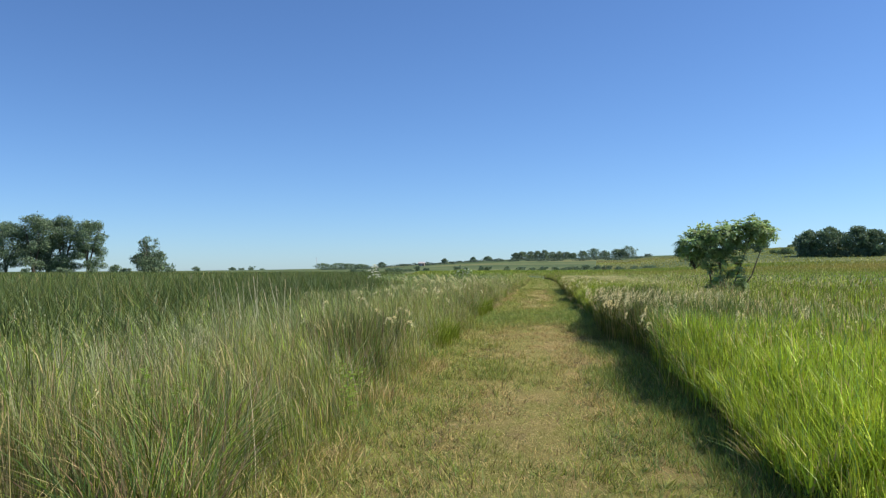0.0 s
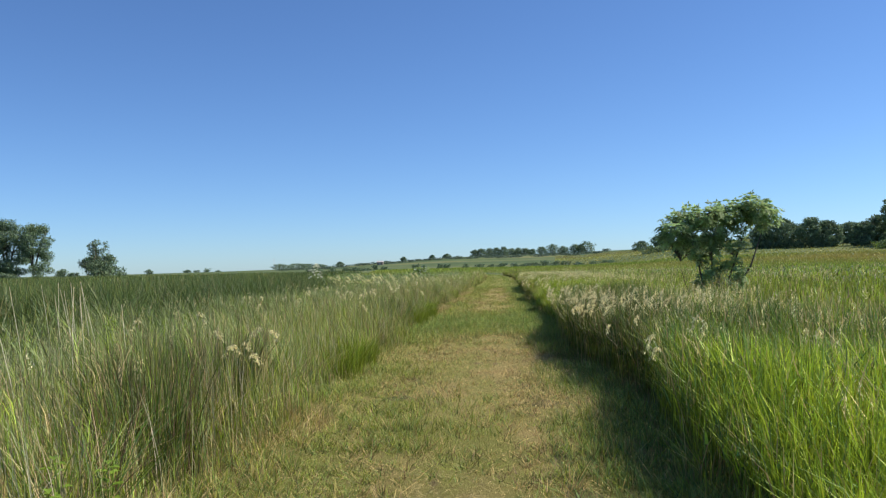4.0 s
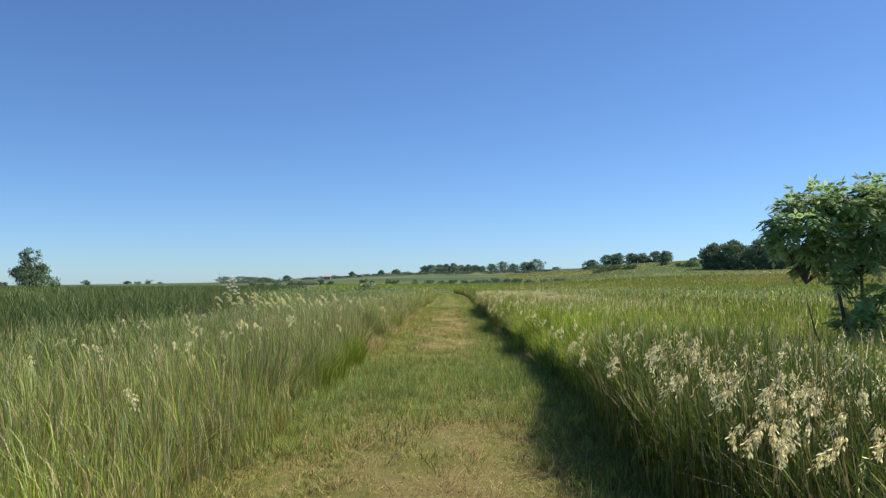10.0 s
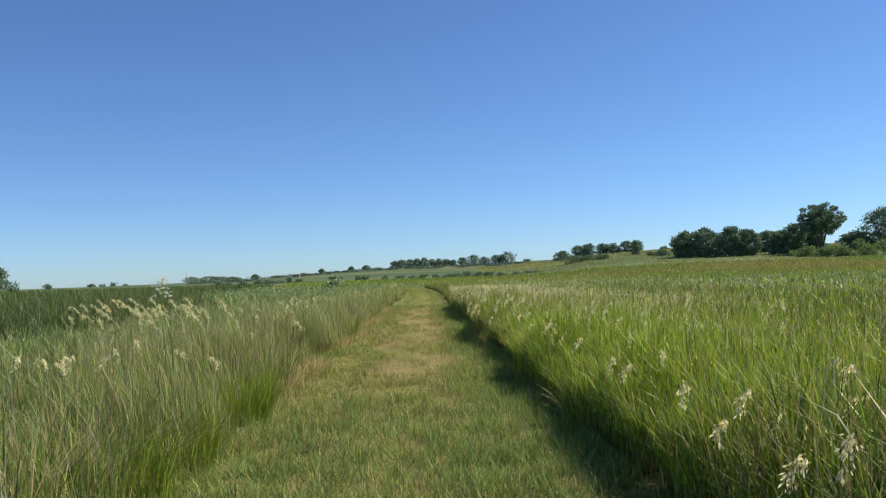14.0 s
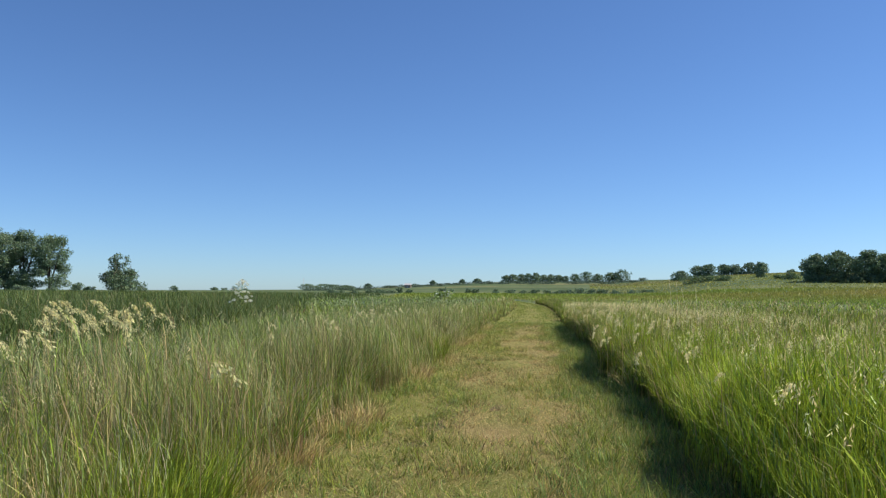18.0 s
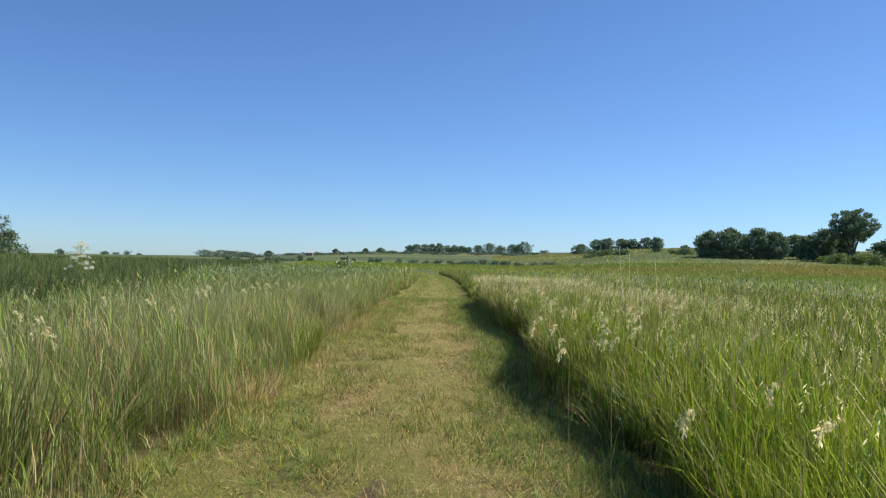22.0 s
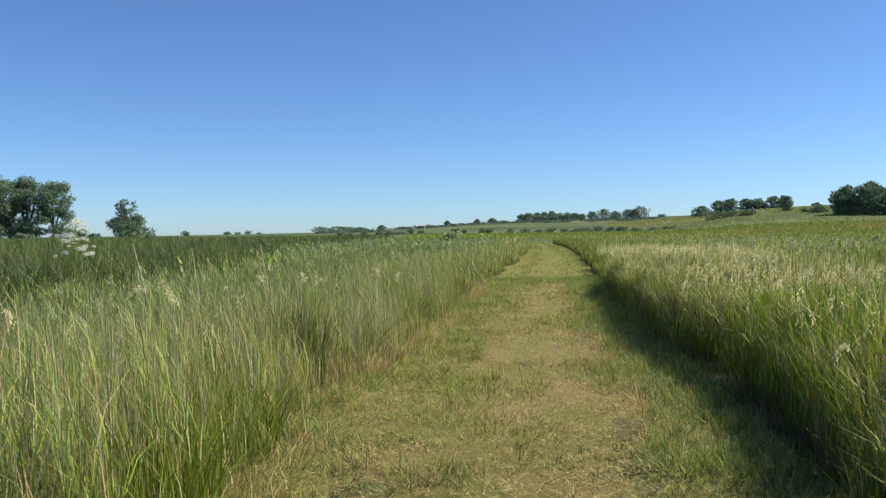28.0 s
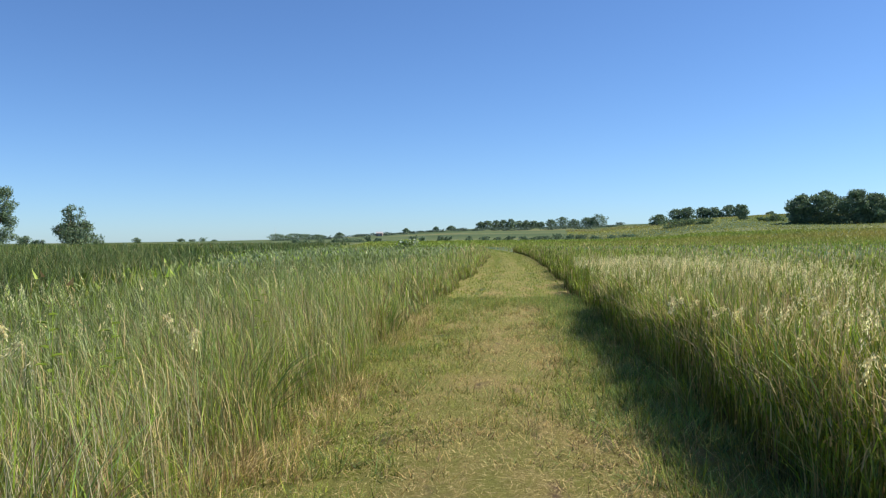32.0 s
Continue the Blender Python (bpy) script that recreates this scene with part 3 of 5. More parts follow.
rise = blades(x, y, height(x, y) - 0.1, rng.uniform(0.6, 1.0, n), rng.uniform(0.4, 0.8, n), rng.uniform(0, math.pi, n), rng.normal(-0.1, 0.25, n), rng.normal(0, 0.25, n), tone, tone, 1)
grass_stuff("meadow_grass", rise, GRASS, "meadow grass at the foot of the hills")

# pasture on the hillside
x, y = scatter(10, 400, 250, 640, 0.3)
r, az = np.hypot(x, y), np.degrees(np.arctan2(x, y))
x, y = thin(x, y, (r > 345) & (r < 640) & (az > 4) & (az < 38))
n = len(x)
g = np.clip(field(x, y, 60, 73) * 1.6 - 0.3, 0, 1)
tone = ((0.95 * OLIVE)[None] * (1 - 0.7 * g)[:, None] + (0.35 * GOLD + 0.3 * STRAW)[None] * (0.3 + 0.5 * g)[:, None]) * np.exp(rng.normal(0, 0.05, (n, 1)))
pasture = blades(x, y, height(x, y) - 0.1, rng.uniform(0.3, 0.7, n), rng.uniform(0.5, 1.4, n), rng.uniform(0, math.pi, n), rng.normal(-0.1, 0.25, n), rng.normal(0, 0.25, n), tone, tone, 1)
grass_stuff("meadow_grass", pasture, GRASS, "dry olive pasture on the hillside")

# the left-hand meadow
left_bank = [strip(meadow_left, left_edge, -1, *row) for row in (
    (0.0, 0.7, 4.3, 55, 2000, 0.005), (0.7, 1.5, 4.3, 55, 1500, 0.0055), (1.5, 3.6, 4.2, 55, 860, 0.0064), (0.0, 1.0, 55, 80, 800, 0.015), (0.0, 1.0, 80, 135, 340, 0.026), (1.0, 3.6, 55, 70, 440, 0.014, 14, 1), (1.0, 3.6, 70, 105, 90, 0.03, 14, 1),
    (3.6, 8.0, 4, 70, 290, 0.014, 14, 1), (3.6, 12.0, 70, 105, 40, 0.035, 14, 1))]
# thin bleached stems, upright or bowed, where last year's growth still stands
x, y = scatter(0.05, 3.2, 4.5, 52, 130)
x = left_edge(y) - x
x, y = thin(x, y, rng.random(len(x)) < np.clip(1.6 * field(x, y, 1.2, 37) - 0.3, 0, 1) * np.interp(y, (5, 8, 14, 18, 27.5, 29, 33, 35, 40, 42, 50), (0.5, 1, 0.9, 0.4, 0.5, 1, 1, 0.4, 0.4, 1, 1)))
n = len(x)
bowed = np.where(rng.random(n) < 0.3, 2.2, 0.7)
tone = pick(n, (0.6, 0.4), (np.array((0.66, 0.58, 0.36)), np.array((0.5, 0.47, 0.3))), 0.15)
left_bank.append(blades(x, y, height(x, y), rng.uniform(0.6, 0.98, n), rng.uniform(0.003, 0.0055, n), rng.uniform(0, math.pi, n), bowed * rng.normal(-0.08, 0.16, n), bowed * rng.normal(0, 0.16, n), tone * 0.7, tone, 3))
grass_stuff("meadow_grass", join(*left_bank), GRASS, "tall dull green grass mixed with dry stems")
x, y = scatter(-150, 2, 40, 260, 3.2)
away = left_edge(y) - x
keep = (away > np.interp(y, (0, 70, 71, 105, 106), (8, 8, 12, 12, 0))) & (x > reed_edge(y) - 2) & (rng.random(len(x)) < np.clip(50 / np.hypot(x, y - 20), 0.2, 1))
x, y = thin(x, y, keep)
far_left = meadow_left(x, y, lone_feet(x), 1, 0.12, 1.12)
grass_stuff("meadow_grass", far_left, GRASS, "distant yellow-green meadow grass")


# reeds of the marsh
def reeds(x, y, segs, wide):
    n = len(x)
    inside = np.clip((reed_edge(y) - x) / 3.0, 0, 1)
    h = (0.95 + 0.42 * inside) * rng.uniform(0.7, 1.12, n) * (0.88 + 0.24 * field(x, y, 5, 41))
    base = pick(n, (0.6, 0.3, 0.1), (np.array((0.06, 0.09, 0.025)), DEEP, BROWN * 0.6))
    pale = np.clip(field(x, y, 4, 43) * 1.6 - 0.5, 0, 1)
    tip = pick(n, np.stack([0.6 + 0 * pale, 0.3 + 0.5 * pale, 0.15 + 0.6 * pale, 0.04 + 0.08 * pale], -1), (np.array((0.09, 0.14, 0.03)), np.array((0.13, 0.18, 0.05)), OLIVE * 0.7, STRAW * 0.7))
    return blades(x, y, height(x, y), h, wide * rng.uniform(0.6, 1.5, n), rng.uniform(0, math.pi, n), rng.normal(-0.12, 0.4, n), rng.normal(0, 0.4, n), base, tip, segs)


x, y = scatter(-24, -6.5, 4, 95, 48)
keep = (x < reed_edge(y) + rng.uniform(-1, 1, len(x))) & (x > -0.85 * (y + 4))
x, y = thin(x, y, keep)
reeds_near = reeds(x, y, 2, 0.026)
x, y = scatter(-230, -10, 25, 320, 2.8)
keep = (x < np.minimum(reed_edge(y), np.where(y < 95, -24, 0))) & (x > -0.95 * (y - 5)) & (rng.random(len(x)) < np.clip(60 / np.hypot(x, y - 20), 0.2, 1))
x, y = thin(x, y, keep)
reeds_far = reeds(x, y, 1, 0.16)
reed_mesh = join(reeds_near, reeds_far)
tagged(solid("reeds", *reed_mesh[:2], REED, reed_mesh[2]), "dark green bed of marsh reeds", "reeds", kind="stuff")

# the meadow goes on around and behind the start of the walk
x, y = scatter(-60, 60, -30, 75, 13)
off = np.where(x > 0, x - right_edge(y), left_edge(y) - x)
inner = np.where(y < 4, 0.0, np.where(x > 0, np.where(y < 12, 8.5, 15.5), np.where(reed_edge(y) > x, np.where(x > -0.85 * (y + 4), 90, 0), 7.8)))
near = np.clip(1.25 - np.hypot(x, y - 20) / 75, 0.25, 1)
keep = (off > inner) & (off > 0.05) & (rng.random(len(x)) < near) & ~((x > 15) & (y > 14) & (x < 0.72 * (y + 6))) & ~((y > 36) & (x < -24))
x, y = thin(x, y, keep)
n = len(x)
wet = x < reed_edge(y)
dull = pick(n, np.stack([0.5 + 0 * x, 0.4 + 0 * x, 0.2 + 0 * x, 0.15 + 0 * x], -1), (GREEN, OLIVE, BLUE_GREEN, STRAW))
reedy = pick(n, (0.6, 0.4), (np.array((0.07, 0.115, 0.03)), np.array((0.11, 0.155, 0.055))))
tone = np.where(wet[:, None], reedy, dull)
around = blades(x, y, height(x, y), np.where(wet, 1.25, 0.85) * rng.uniform(0.7, 1.15, n), rng.uniform(0.035, 0.075, n) * np.where((y > 2) & (y < 6), 0.25, 1.0), rng.uniform(0, math.pi, n), rng.normal(-0.1, 0.3, n), rng.normal(0, 0.3, n), tone * 0.6, tone, 1)
grass_stuff("meadow_grass", around, GRASS, "green and straw-coloured grass around the start of the walk")

# mown grass of the path: cropped tufts, with cut straw lying in it
# bare and straw-coloured patches on the track: centre, half width, half length, how bare
WORN = ((0.25, 17.6, 0.75, 2.6, 1.0), (-0.1, 20.6, 0.6, 1.0, 0.8), (0.8, 12.9, 0.5, 0.8, 0.9), (-0.2, 8.2, 0.7, 2.2, 0.55), (0.2, 11.3, 0.5, 1.4, 0.35), (-0.2, 32.4, 0.6, 1.3, 0.6), (0.05, 39.8, 0.55, 2.2, 0.6), (0.35, 43.0, 0.6, 1.3, 0.9), (-0.5, 36.5, 0.4, 1.4, 0.5),
        (0.2, 46.3, 0.7, 1.5, 1.0), (0.05, 52.4, 0.5, 2.0, 0.9), (0.2, 57.5, 0.5, 1.5, 0.6))


def worn(x, y):
    q = 0 * x
    for cx, cy, rx, ry, amount in WORN:
        q = np.maximum(q, amount * np.exp(-((x - cx) / rx) ** 2 - ((y - cy) / ry) ** 2))
    return np.clip(q * (0.5 + 1.1 * field(x, y * 0.7, 0.45, 56)), 0, 1)


x, y, own = tufted(-HALF - 0.15, HALF + 0.15, 4, 53, 2350, 12, 0.5)
x2, y2, own2 = tufted(-HALF - 0.15, HALF + 0.15, 53, 62, 1600, 12, 0.5)
x, y, own = np.r_[x, x2], np.r_[y, y2], tuple(np.r_[p, q] for p, q in zip(own, own2))
x = x + centre(y)
n = len(x)
across = np.abs(x - centre(y)) / HALF
bare = worn(x, y)
lush = 1.5 * np.exp(-((y - 25.2) / 3.4) ** 2) + 0.8 * np.exp(-((y - 62) / 6) ** 2) + 0.5 * np.clip(across - 0.7, 0, 1) * 3 + 0.9 * np.clip((x - centre(y)) / HALF * 2.5 - 0.9, 0, 1)
lush = lush * (1 - 0.8 * bare)
straw = np.clip(field(x * 1.6, y * 0.7, 1.2, 51) * 1.5 + field(x, y, 0.3, 52) * 0.9 + own[3] * 0.5 - 1.36 + 2.0 * bare - 0.15 * np.exp(-((y - 38) / 7) ** 2) - 0.8 * lush - 0.7 * np.clip(across - 0.35, 0, 1), 0.04, 1)
lush = lush + np.clip(2.4 * field(x * 1.6, y * 0.8, 0.9, 54) - 1.3, 0, 1) * np.clip(0.2 + across, 0, 1) * (1 - bare)
h = rng.uniform(0.03, 0.1, n) * own[2] ** 3 * 1.2 * (1 + 0.9 * np.clip(lush, 0, 1.3)) * (0.45 + 1.1 * field(x, y, 0.5, 53)) * (1 - 0.45 * straw)
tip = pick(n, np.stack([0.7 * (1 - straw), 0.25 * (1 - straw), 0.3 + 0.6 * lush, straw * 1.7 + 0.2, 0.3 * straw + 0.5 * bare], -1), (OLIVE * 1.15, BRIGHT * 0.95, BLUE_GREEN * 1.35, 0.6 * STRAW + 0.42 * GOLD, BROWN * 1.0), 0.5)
show = rng.random(n) > bare * (0.25 + 0.6 * field(x, y, 0.25, 57))
h = np.minimum(h * (1 + 0.6 * np.clip(across - 0.82, 0, 0.3) / 0.3), 0.16 + 0.05 * rng.random(n))   # longer towards both rims
lie = rng.normal(0, 0.9, (2, n)) * np.clip(0.09 / (h + 0.01), 0.25, 1)   # the longer, the more upright
# shade between cropped blades is put into their feet, light into their tips
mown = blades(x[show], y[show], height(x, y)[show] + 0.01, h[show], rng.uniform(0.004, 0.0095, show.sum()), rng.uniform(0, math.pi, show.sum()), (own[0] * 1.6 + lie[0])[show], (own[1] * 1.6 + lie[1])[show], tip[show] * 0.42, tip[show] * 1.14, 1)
x, y = scatter(-HALF, HALF, 4, 60, 1200)
x = x + centre(y)
x, y = thin(x, y, rng.random(len(x)) < np.clip(field(x * 1.6, y * 0.55, 1.5, 51) * 1.6 - 0.35 + 0.9 * worn(x, y), 0.08, 1))
n = len(x)
a = rng.uniform(0, 2 * math.pi, n)
cut = blades(x, y, height(x, y) + rng.uniform(0.02, 0.06, n), rng.uniform(0.005, 0.016, n), rng.uniform(0.002, 0.0042, n), a + math.pi / 2, rng.uniform(3, 9, n) * np.cos(a), rng.uniform(3, 9, n) * np.sin(a), pick(n, (1, 0.45), (STRAW * 1.0, BROWN * 0.6)), pick(n, (1, 0.45), (STRAW * 1.15, BROWN * 0.6)), 1)
mown = join(mown, cut)
# dry swath along the left edge
x, y, own = tufted(-0.3, 0.34, 4, 60, 900, 10)
x = x + left_edge(y)
keep = rng.random(len(x)) < np.clip(field(x, y, 2.2, 81) * 2.8 - 0.75, 0.03, 1)
x, y = thin(x, y, keep)
n = len(x)
tip = pick(n, (0.8, 0.1, 0.15, 0.3), (STRAW, GOLD * 0.9, BROWN * 1.2, OLIVE))
swath = blades(x, y, height(x, y), rng.uniform(0.08, 0.26, n), rng.uniform(0.004, 0.009, n), rng.uniform(0, math.pi, n), rng.normal(0.25, 0.6, n), rng.normal(0, 0.6, n), tip * 0.8, tip, 2)
mown = join(mown, swath)
x, y = scatter(-HALF, HALF, -14, 4, 420)
x = x + centre(y)
n = len(x)
tip = pick(n, (0.6, 0.3, 0.4), (OLIVE, BLUE_GREEN * 1.2, STRAW * 0.85))
mown = join(mown, blades(x, y, height(x, y) + 0.01, rng.uniform(0.03, 0.08, n), rng.uniform(0.012, 0.025, n), rng.uniform(0, math.pi, n), rng.normal(0, 0.8, n), rng.normal(0, 0.8, n), tip * 0.6, tip, 1))
x, y = scatter(-HALF, HALF, 60, 200, 110)
x = x + centre(y)
n = len(x)
tip = pick(n, (0.6, 0.25, 0.5, 0.18), (GREEN * 1.1, BRIGHT * 0.8, BLUE_GREEN * 1.15, STRAW * 0.9), 0.2)
mown_far = blades(x, y, height(x, y) + 0.01, rng.uniform(0.03, 0.07, n), rng.uniform(0.015, 0.03, n), rng.uniform(0, math.pi, n), rng.normal(0, 0.5, n), rng.normal(0, 0.5, n), tip * 0.8, tip, 1)
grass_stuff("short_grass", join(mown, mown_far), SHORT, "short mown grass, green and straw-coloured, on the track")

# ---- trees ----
# leaf colours of the far trees, paled and blued to stand for distance haze
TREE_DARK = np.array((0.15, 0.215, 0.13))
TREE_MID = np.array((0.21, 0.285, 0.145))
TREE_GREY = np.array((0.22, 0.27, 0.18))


def spot(bearing, distance, y0):
    """A place on the plan by bearing (degrees right of +y) and distance from the path at y0."""
    a = radians(bearing)
    return distance * math.sin(a), y0 + distance * math.cos(a)


def leaf_clumps(lobes, count, size, colours, weights):
    """Small leafy facets over the outer part of ellipsoid lobes, denser outside, ragged at the rim."""
    lobes = np.array(lobes, float)
    area = (lobes[:, 3] * lobes[:, 4] * lobes[:, 5]) ** (2 / 3)
    k = rng.choice(len(lobes), count, p=area / area.sum())
    way = rng.normal(size=(count, 3))
    way /= np.linalg.norm(way, axis=1)[:, None]
    reach = rng.uniform(0.2, 1.0, count) ** 0.5 * rng.uniform(0.8, 1.32, count)
    p = lobes[k, :3] + way * lobes[k, 3:6] * reach[:, None]
    u = rng.normal(size=(count, 3))
    u /= np.linalg.norm(u, axis=1)[:, None]
    t = np.cross(u, rng.normal(size=(count, 3)))
    t /= np.linalg.norm(t, axis=1)[:, None]
    s = (size * rng.uniform(0.55, 1.35, count))[:, None]
    bend = np.cross(u, t) * s * 0.3
    v = np.stack([p - u * s * 0.7, p + t * s * 0.5 + bend, p - t * s * 0.5 + bend, p + u * s * 0.7], 1).reshape(-1, 3)
    f = (np.arange(count)[:, None, None] * 4 + np.array(((0, 1, 2), (1, 3, 2)))[None]).reshape(-1, 3)
    c = pick(count, weights, colours, 0.14)
    return v, f, np.repeat(c, 4, 0)


def crown_lobes(style, h, w):
    """Lobes (centre and half sizes) of a crown h high and w wide, standing at the origin."""
    r, out = w / 2, []

    def lobe(x, y, z, a, b):
        out.append((x, y, z, a, a * rng.uniform(0.8, 1.1), b))

    if style == "cottonwood":
        for k in range(46):
            a, z = 2.4 * k, 0.1 + 0.8 * rng.random()
            q = r * 0.78 * math.sqrt(rng.random()) * (1.0 if z < 0.6 else 1.0 - 1.3 * (z - 0.6))
            lobe(q * math.cos(a), q * math.sin(a), z * h, r * rng.uniform(0.16, 0.34), h * rng.uniform(0.05, 0.11))
        lobe(0, 0, h * 0.88, r * 0.42, h * 0.1)
    elif style == "elm":
        for k in range(26):   # limbs that fan up to a broad dome, leafy from half their length on
            a, up = 2.4 * k, math.sqrt((k + 0.5) / 26)
            ex, ez = r * 0.92 * up, h * (0.93 - 0.42 * up ** 3)
            for f in (0.5, 0.68, 0.84, 0.96):
                f = f + rng.uniform(-0.05, 0.05)
                q = ex * f ** 1.2
                lobe(q * math.cos(a + rng.normal(0, 0.1)), q * math.sin(a + rng.normal(0, 0.1)), h * 0.2 + (ez - h * 0.2) * f, r * rng.uniform(0.1, 0.17), h * rng.uniform(0.035, 0.06))
    elif style == "tiered":
        for k in range(36):
            a = 2.4 * k
            z = rng.uniform(0.08, 0.52)
            q = r * rng.uniform(0.0, 0.95) * (1 - 1.6 * max(0, z - 0.22))
            lobe(q * math.cos(a), q * math.sin(a), h * z, r * rng.uniform(0.24, 0.36), h * rng.uniform(0.09, 0.13))
        for x, z, a in ((-0.25, 0.62, 0.24), (-0.35, 0.8, 0.2), (-0.1, 0.9, 0.24), (0.2, 0.74, 0.16), (0.34, 0.86, 0.13), (0.02, 0.58, 0.26), (0.5, 0.55, 0.18), (0.72, 0.42, 0.18), (-0.15, 0.7, 0.28), (0.1, 0.68, 0.24), (-0.2, 0.82, 0.22)):
            lobe(x * r, rng.uniform(-0.2, 0.2) * r, z * h, a * r, h * 0.085)
    elif style == "round":
        for k in range(44):
            a, z = 2.4 * k, 0.03 + 0.78 * (k + rng.random()) / 44
            q = r * 0.8 * math.sqrt(rng.random()) * (0.85 + 0.4 * z if z < 0.35 else math.sqrt(max(0.03, 1 - ((z - 0.35) / 0.56) ** 2)))
            lobe(q * math.cos(a), q * math.sin(a), z * h, r * rng.uniform(0.2, 0.34), h * rng.uniform(0.07, 0.13))
        for k in range(5):
            lobe(rng.uniform(-0.25, 0.25) * r, rng.uniform(-0.2, 0.2) * r, rng.uniform(0.8, 0.9) * h, r * rng.uniform(0.2, 0.3), h * rng.uniform(0.07, 0.12))
    else:
        for _ in range(15):
            a = rng.uniform(0, 2 * math.pi)
            q = r * rng.uniform(0, 0.72)
            lobe(q * math.cos(a), q * math.sin(a), h * rng.uniform(0.08, 0.72), r * rng.uniform(0.22, 0.4), h * rng.uniform(0.16, 0.27))
    return out


def tree(name, place, h, w, style, count, label, colours=(TREE_DARK, TREE_MID), weights=(0.5, 0.5), size=0.6, group="", category="tree"):
    size *= 0.8
    x, y = place
    z = float(height(x, y))
    base = new(name)
    base.location = (x, y, z - (0.14 * h if style == "shrub" else 0.1))
    lobes = crown_lobes(style, h, w)
    thick = max(0.06, h * 0.022)
    stems = []
    forks = 3 if style in ("elm", "cottonwood", "tiered") else 2
    for k in range(forks):
        a = 2 * math.pi * k / forks + rng.uniform(0, 1)
        top = (0.28 * w * math.cos(a), 0.28 * w * math.sin(a), h * rng.uniform(0.7, 0.85))
        stems.append(((0, 0, 0), (0.02 * w * math.cos(a), 0.02 * w * math.sin(a), h * 0.15), (0.12 * w * math.cos(a), 0.12 * w * math.sin(a), h * 0.45), top))
    pieces = []
    for s in stems:
        v, f = tube(s, (thick, thick * 0.8, thick * 0.5, thick * 0.15), 7)
        pieces.append((v, f, np.zeros_like(v)))
    v, f, _ = join(*pieces)
    solid("trunk", v, f, BARK, parent=base, smooth=True)
    limbs = []
    for lb in lobes[:10]:
        s = stems[int(rng.integers(len(stems)))]
        t = rng.uniform(0.25, 0.8)
        start = Vector(s[1]).lerp(Vector(s[3]), t)
        end = Vector(lb[:3])
        mid = start.lerp(end, 0.5) + Vector((0, 0, 0.03 * h))
        v, f = tube((start, mid, end), (thick * 0.35, thick * 0.22, thick * 0.06), 5)
        limbs.append((v, f, np.zeros_like(v)))
    v, f, _ = join(*limbs)
    tagged(solid("limbs", v, f, BARK, parent=base, smooth=True), kind="stuff")
    v, f, c = leaf_clumps(lobes, count, size, colours, weights)
    solid("crown", v, f, LEAF, c, base)
    return tagged(base, label, category, group)


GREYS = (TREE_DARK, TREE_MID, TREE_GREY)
# cottonwood grove and the lone tree beyond the marsh
for bearing, r, h, w, wts in ((-37.9, 428, 27, 26, (0.6, 0.3, 0.12)), (-36.3, 424, 30.5, 24, (0.5, 0.3, 0.2)), (-34.4, 428, 31, 21, (0.6, 0.35, 0.1)), (-32.9, 424, 28.5, 21, (0.6, 0.38, 0.06)), (-35.4, 432, 29, 20, (0.5, 0.35, 0.2)), (-39.2, 432, 17, 14, (0.6, 0.3, 0.1))):
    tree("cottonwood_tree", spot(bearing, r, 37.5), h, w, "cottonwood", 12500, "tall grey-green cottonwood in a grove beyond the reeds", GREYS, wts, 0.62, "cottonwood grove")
for bearing, r, h, w in ((-31.29, 400, 6.5, 9), (-30.59, 410, 4.5, 7), (-39.87, 405, 6, 12), (-34.62, 398, 4, 9), (-37.04, 395, 3.5, 8), (-32.81, 395, 3, 6)):
    tree("shrub", spot(bearing, r, 37.5), h, w, "shrub", 900, "dark green shrub at the foot of the grove", GREYS, (0.5, 0.3, 0.2), 0.6, "shrubs under the grove", "shrub")
tree("broadleaf_tree", spot(-28.52, 502, 37.5), 23.5, 27, "tiered", 8000, "lone dark tree with a ragged narrow top beyond the reeds", (TREE_DARK, TREE_MID, np.array((0.12, 0.11, 0.06))), (0.55, 0.4, 0.12), 0.85)
for bearing, r, h, w in ((-27.16, 496, 5, 8), (-24.84, 700, 5.5, 8), (-22.12, 900, 5, 11), (-21.41, 1000, 5, 8), (-20.70, 1000, 8, 12), (-19.90, 1010, 4, 12)):
    tree("shrub", spot(bearing, r, 37.5), h, w, "shrub", 700, "small dark bush far beyond the marsh", GREYS, (0.5, 0.3, 0.2), 0.7, "bushes on the far side of the marsh", "shrub")

# dark bushes along the end of the meadow, then tree rows in front of the ridge
for bearing, h, w in ((-13.0, 2.0, 6), (-12.3, 2.4, 7), (-11.5, 3.2, 5), (-10.5, 2.2, 8), (-9.9, 2.6, 8), (-9.2, 2.2, 7), (-8.5, 3.6, 5), (-7.9, 2.0, 5), (-5.6, 2.9, 5.5), (-5.1, 2.2, 4.5), (-3.95, 2.6, 5), (-3.5, 2.2, 4.5), (-2.2, 2.9, 4.5), (-1.3, 2.0, 7),
                      (-0.4, 1.9, 7), (0.4, 2.2, 6), (1.2, 2.6, 6), (2.0, 2.1, 6), (2.7, 2.5, 7), (3.4, 2.9, 7), (4.1, 3.1, 7), (4.8, 2.6, 7), (5.6, 2.2, 7), (6.6, 2.0, 8), (7.6, 1.8, 8)):
    tree("shrub", spot(bearing, 368 + rng.uniform(-8, 8), 0), h, w, "shrub", 420, "dark rounded bush in a far hedgerow", GREYS, (0.6, 0.35, 0.1), 0.5, "far hedgerow bushes", "shrub")
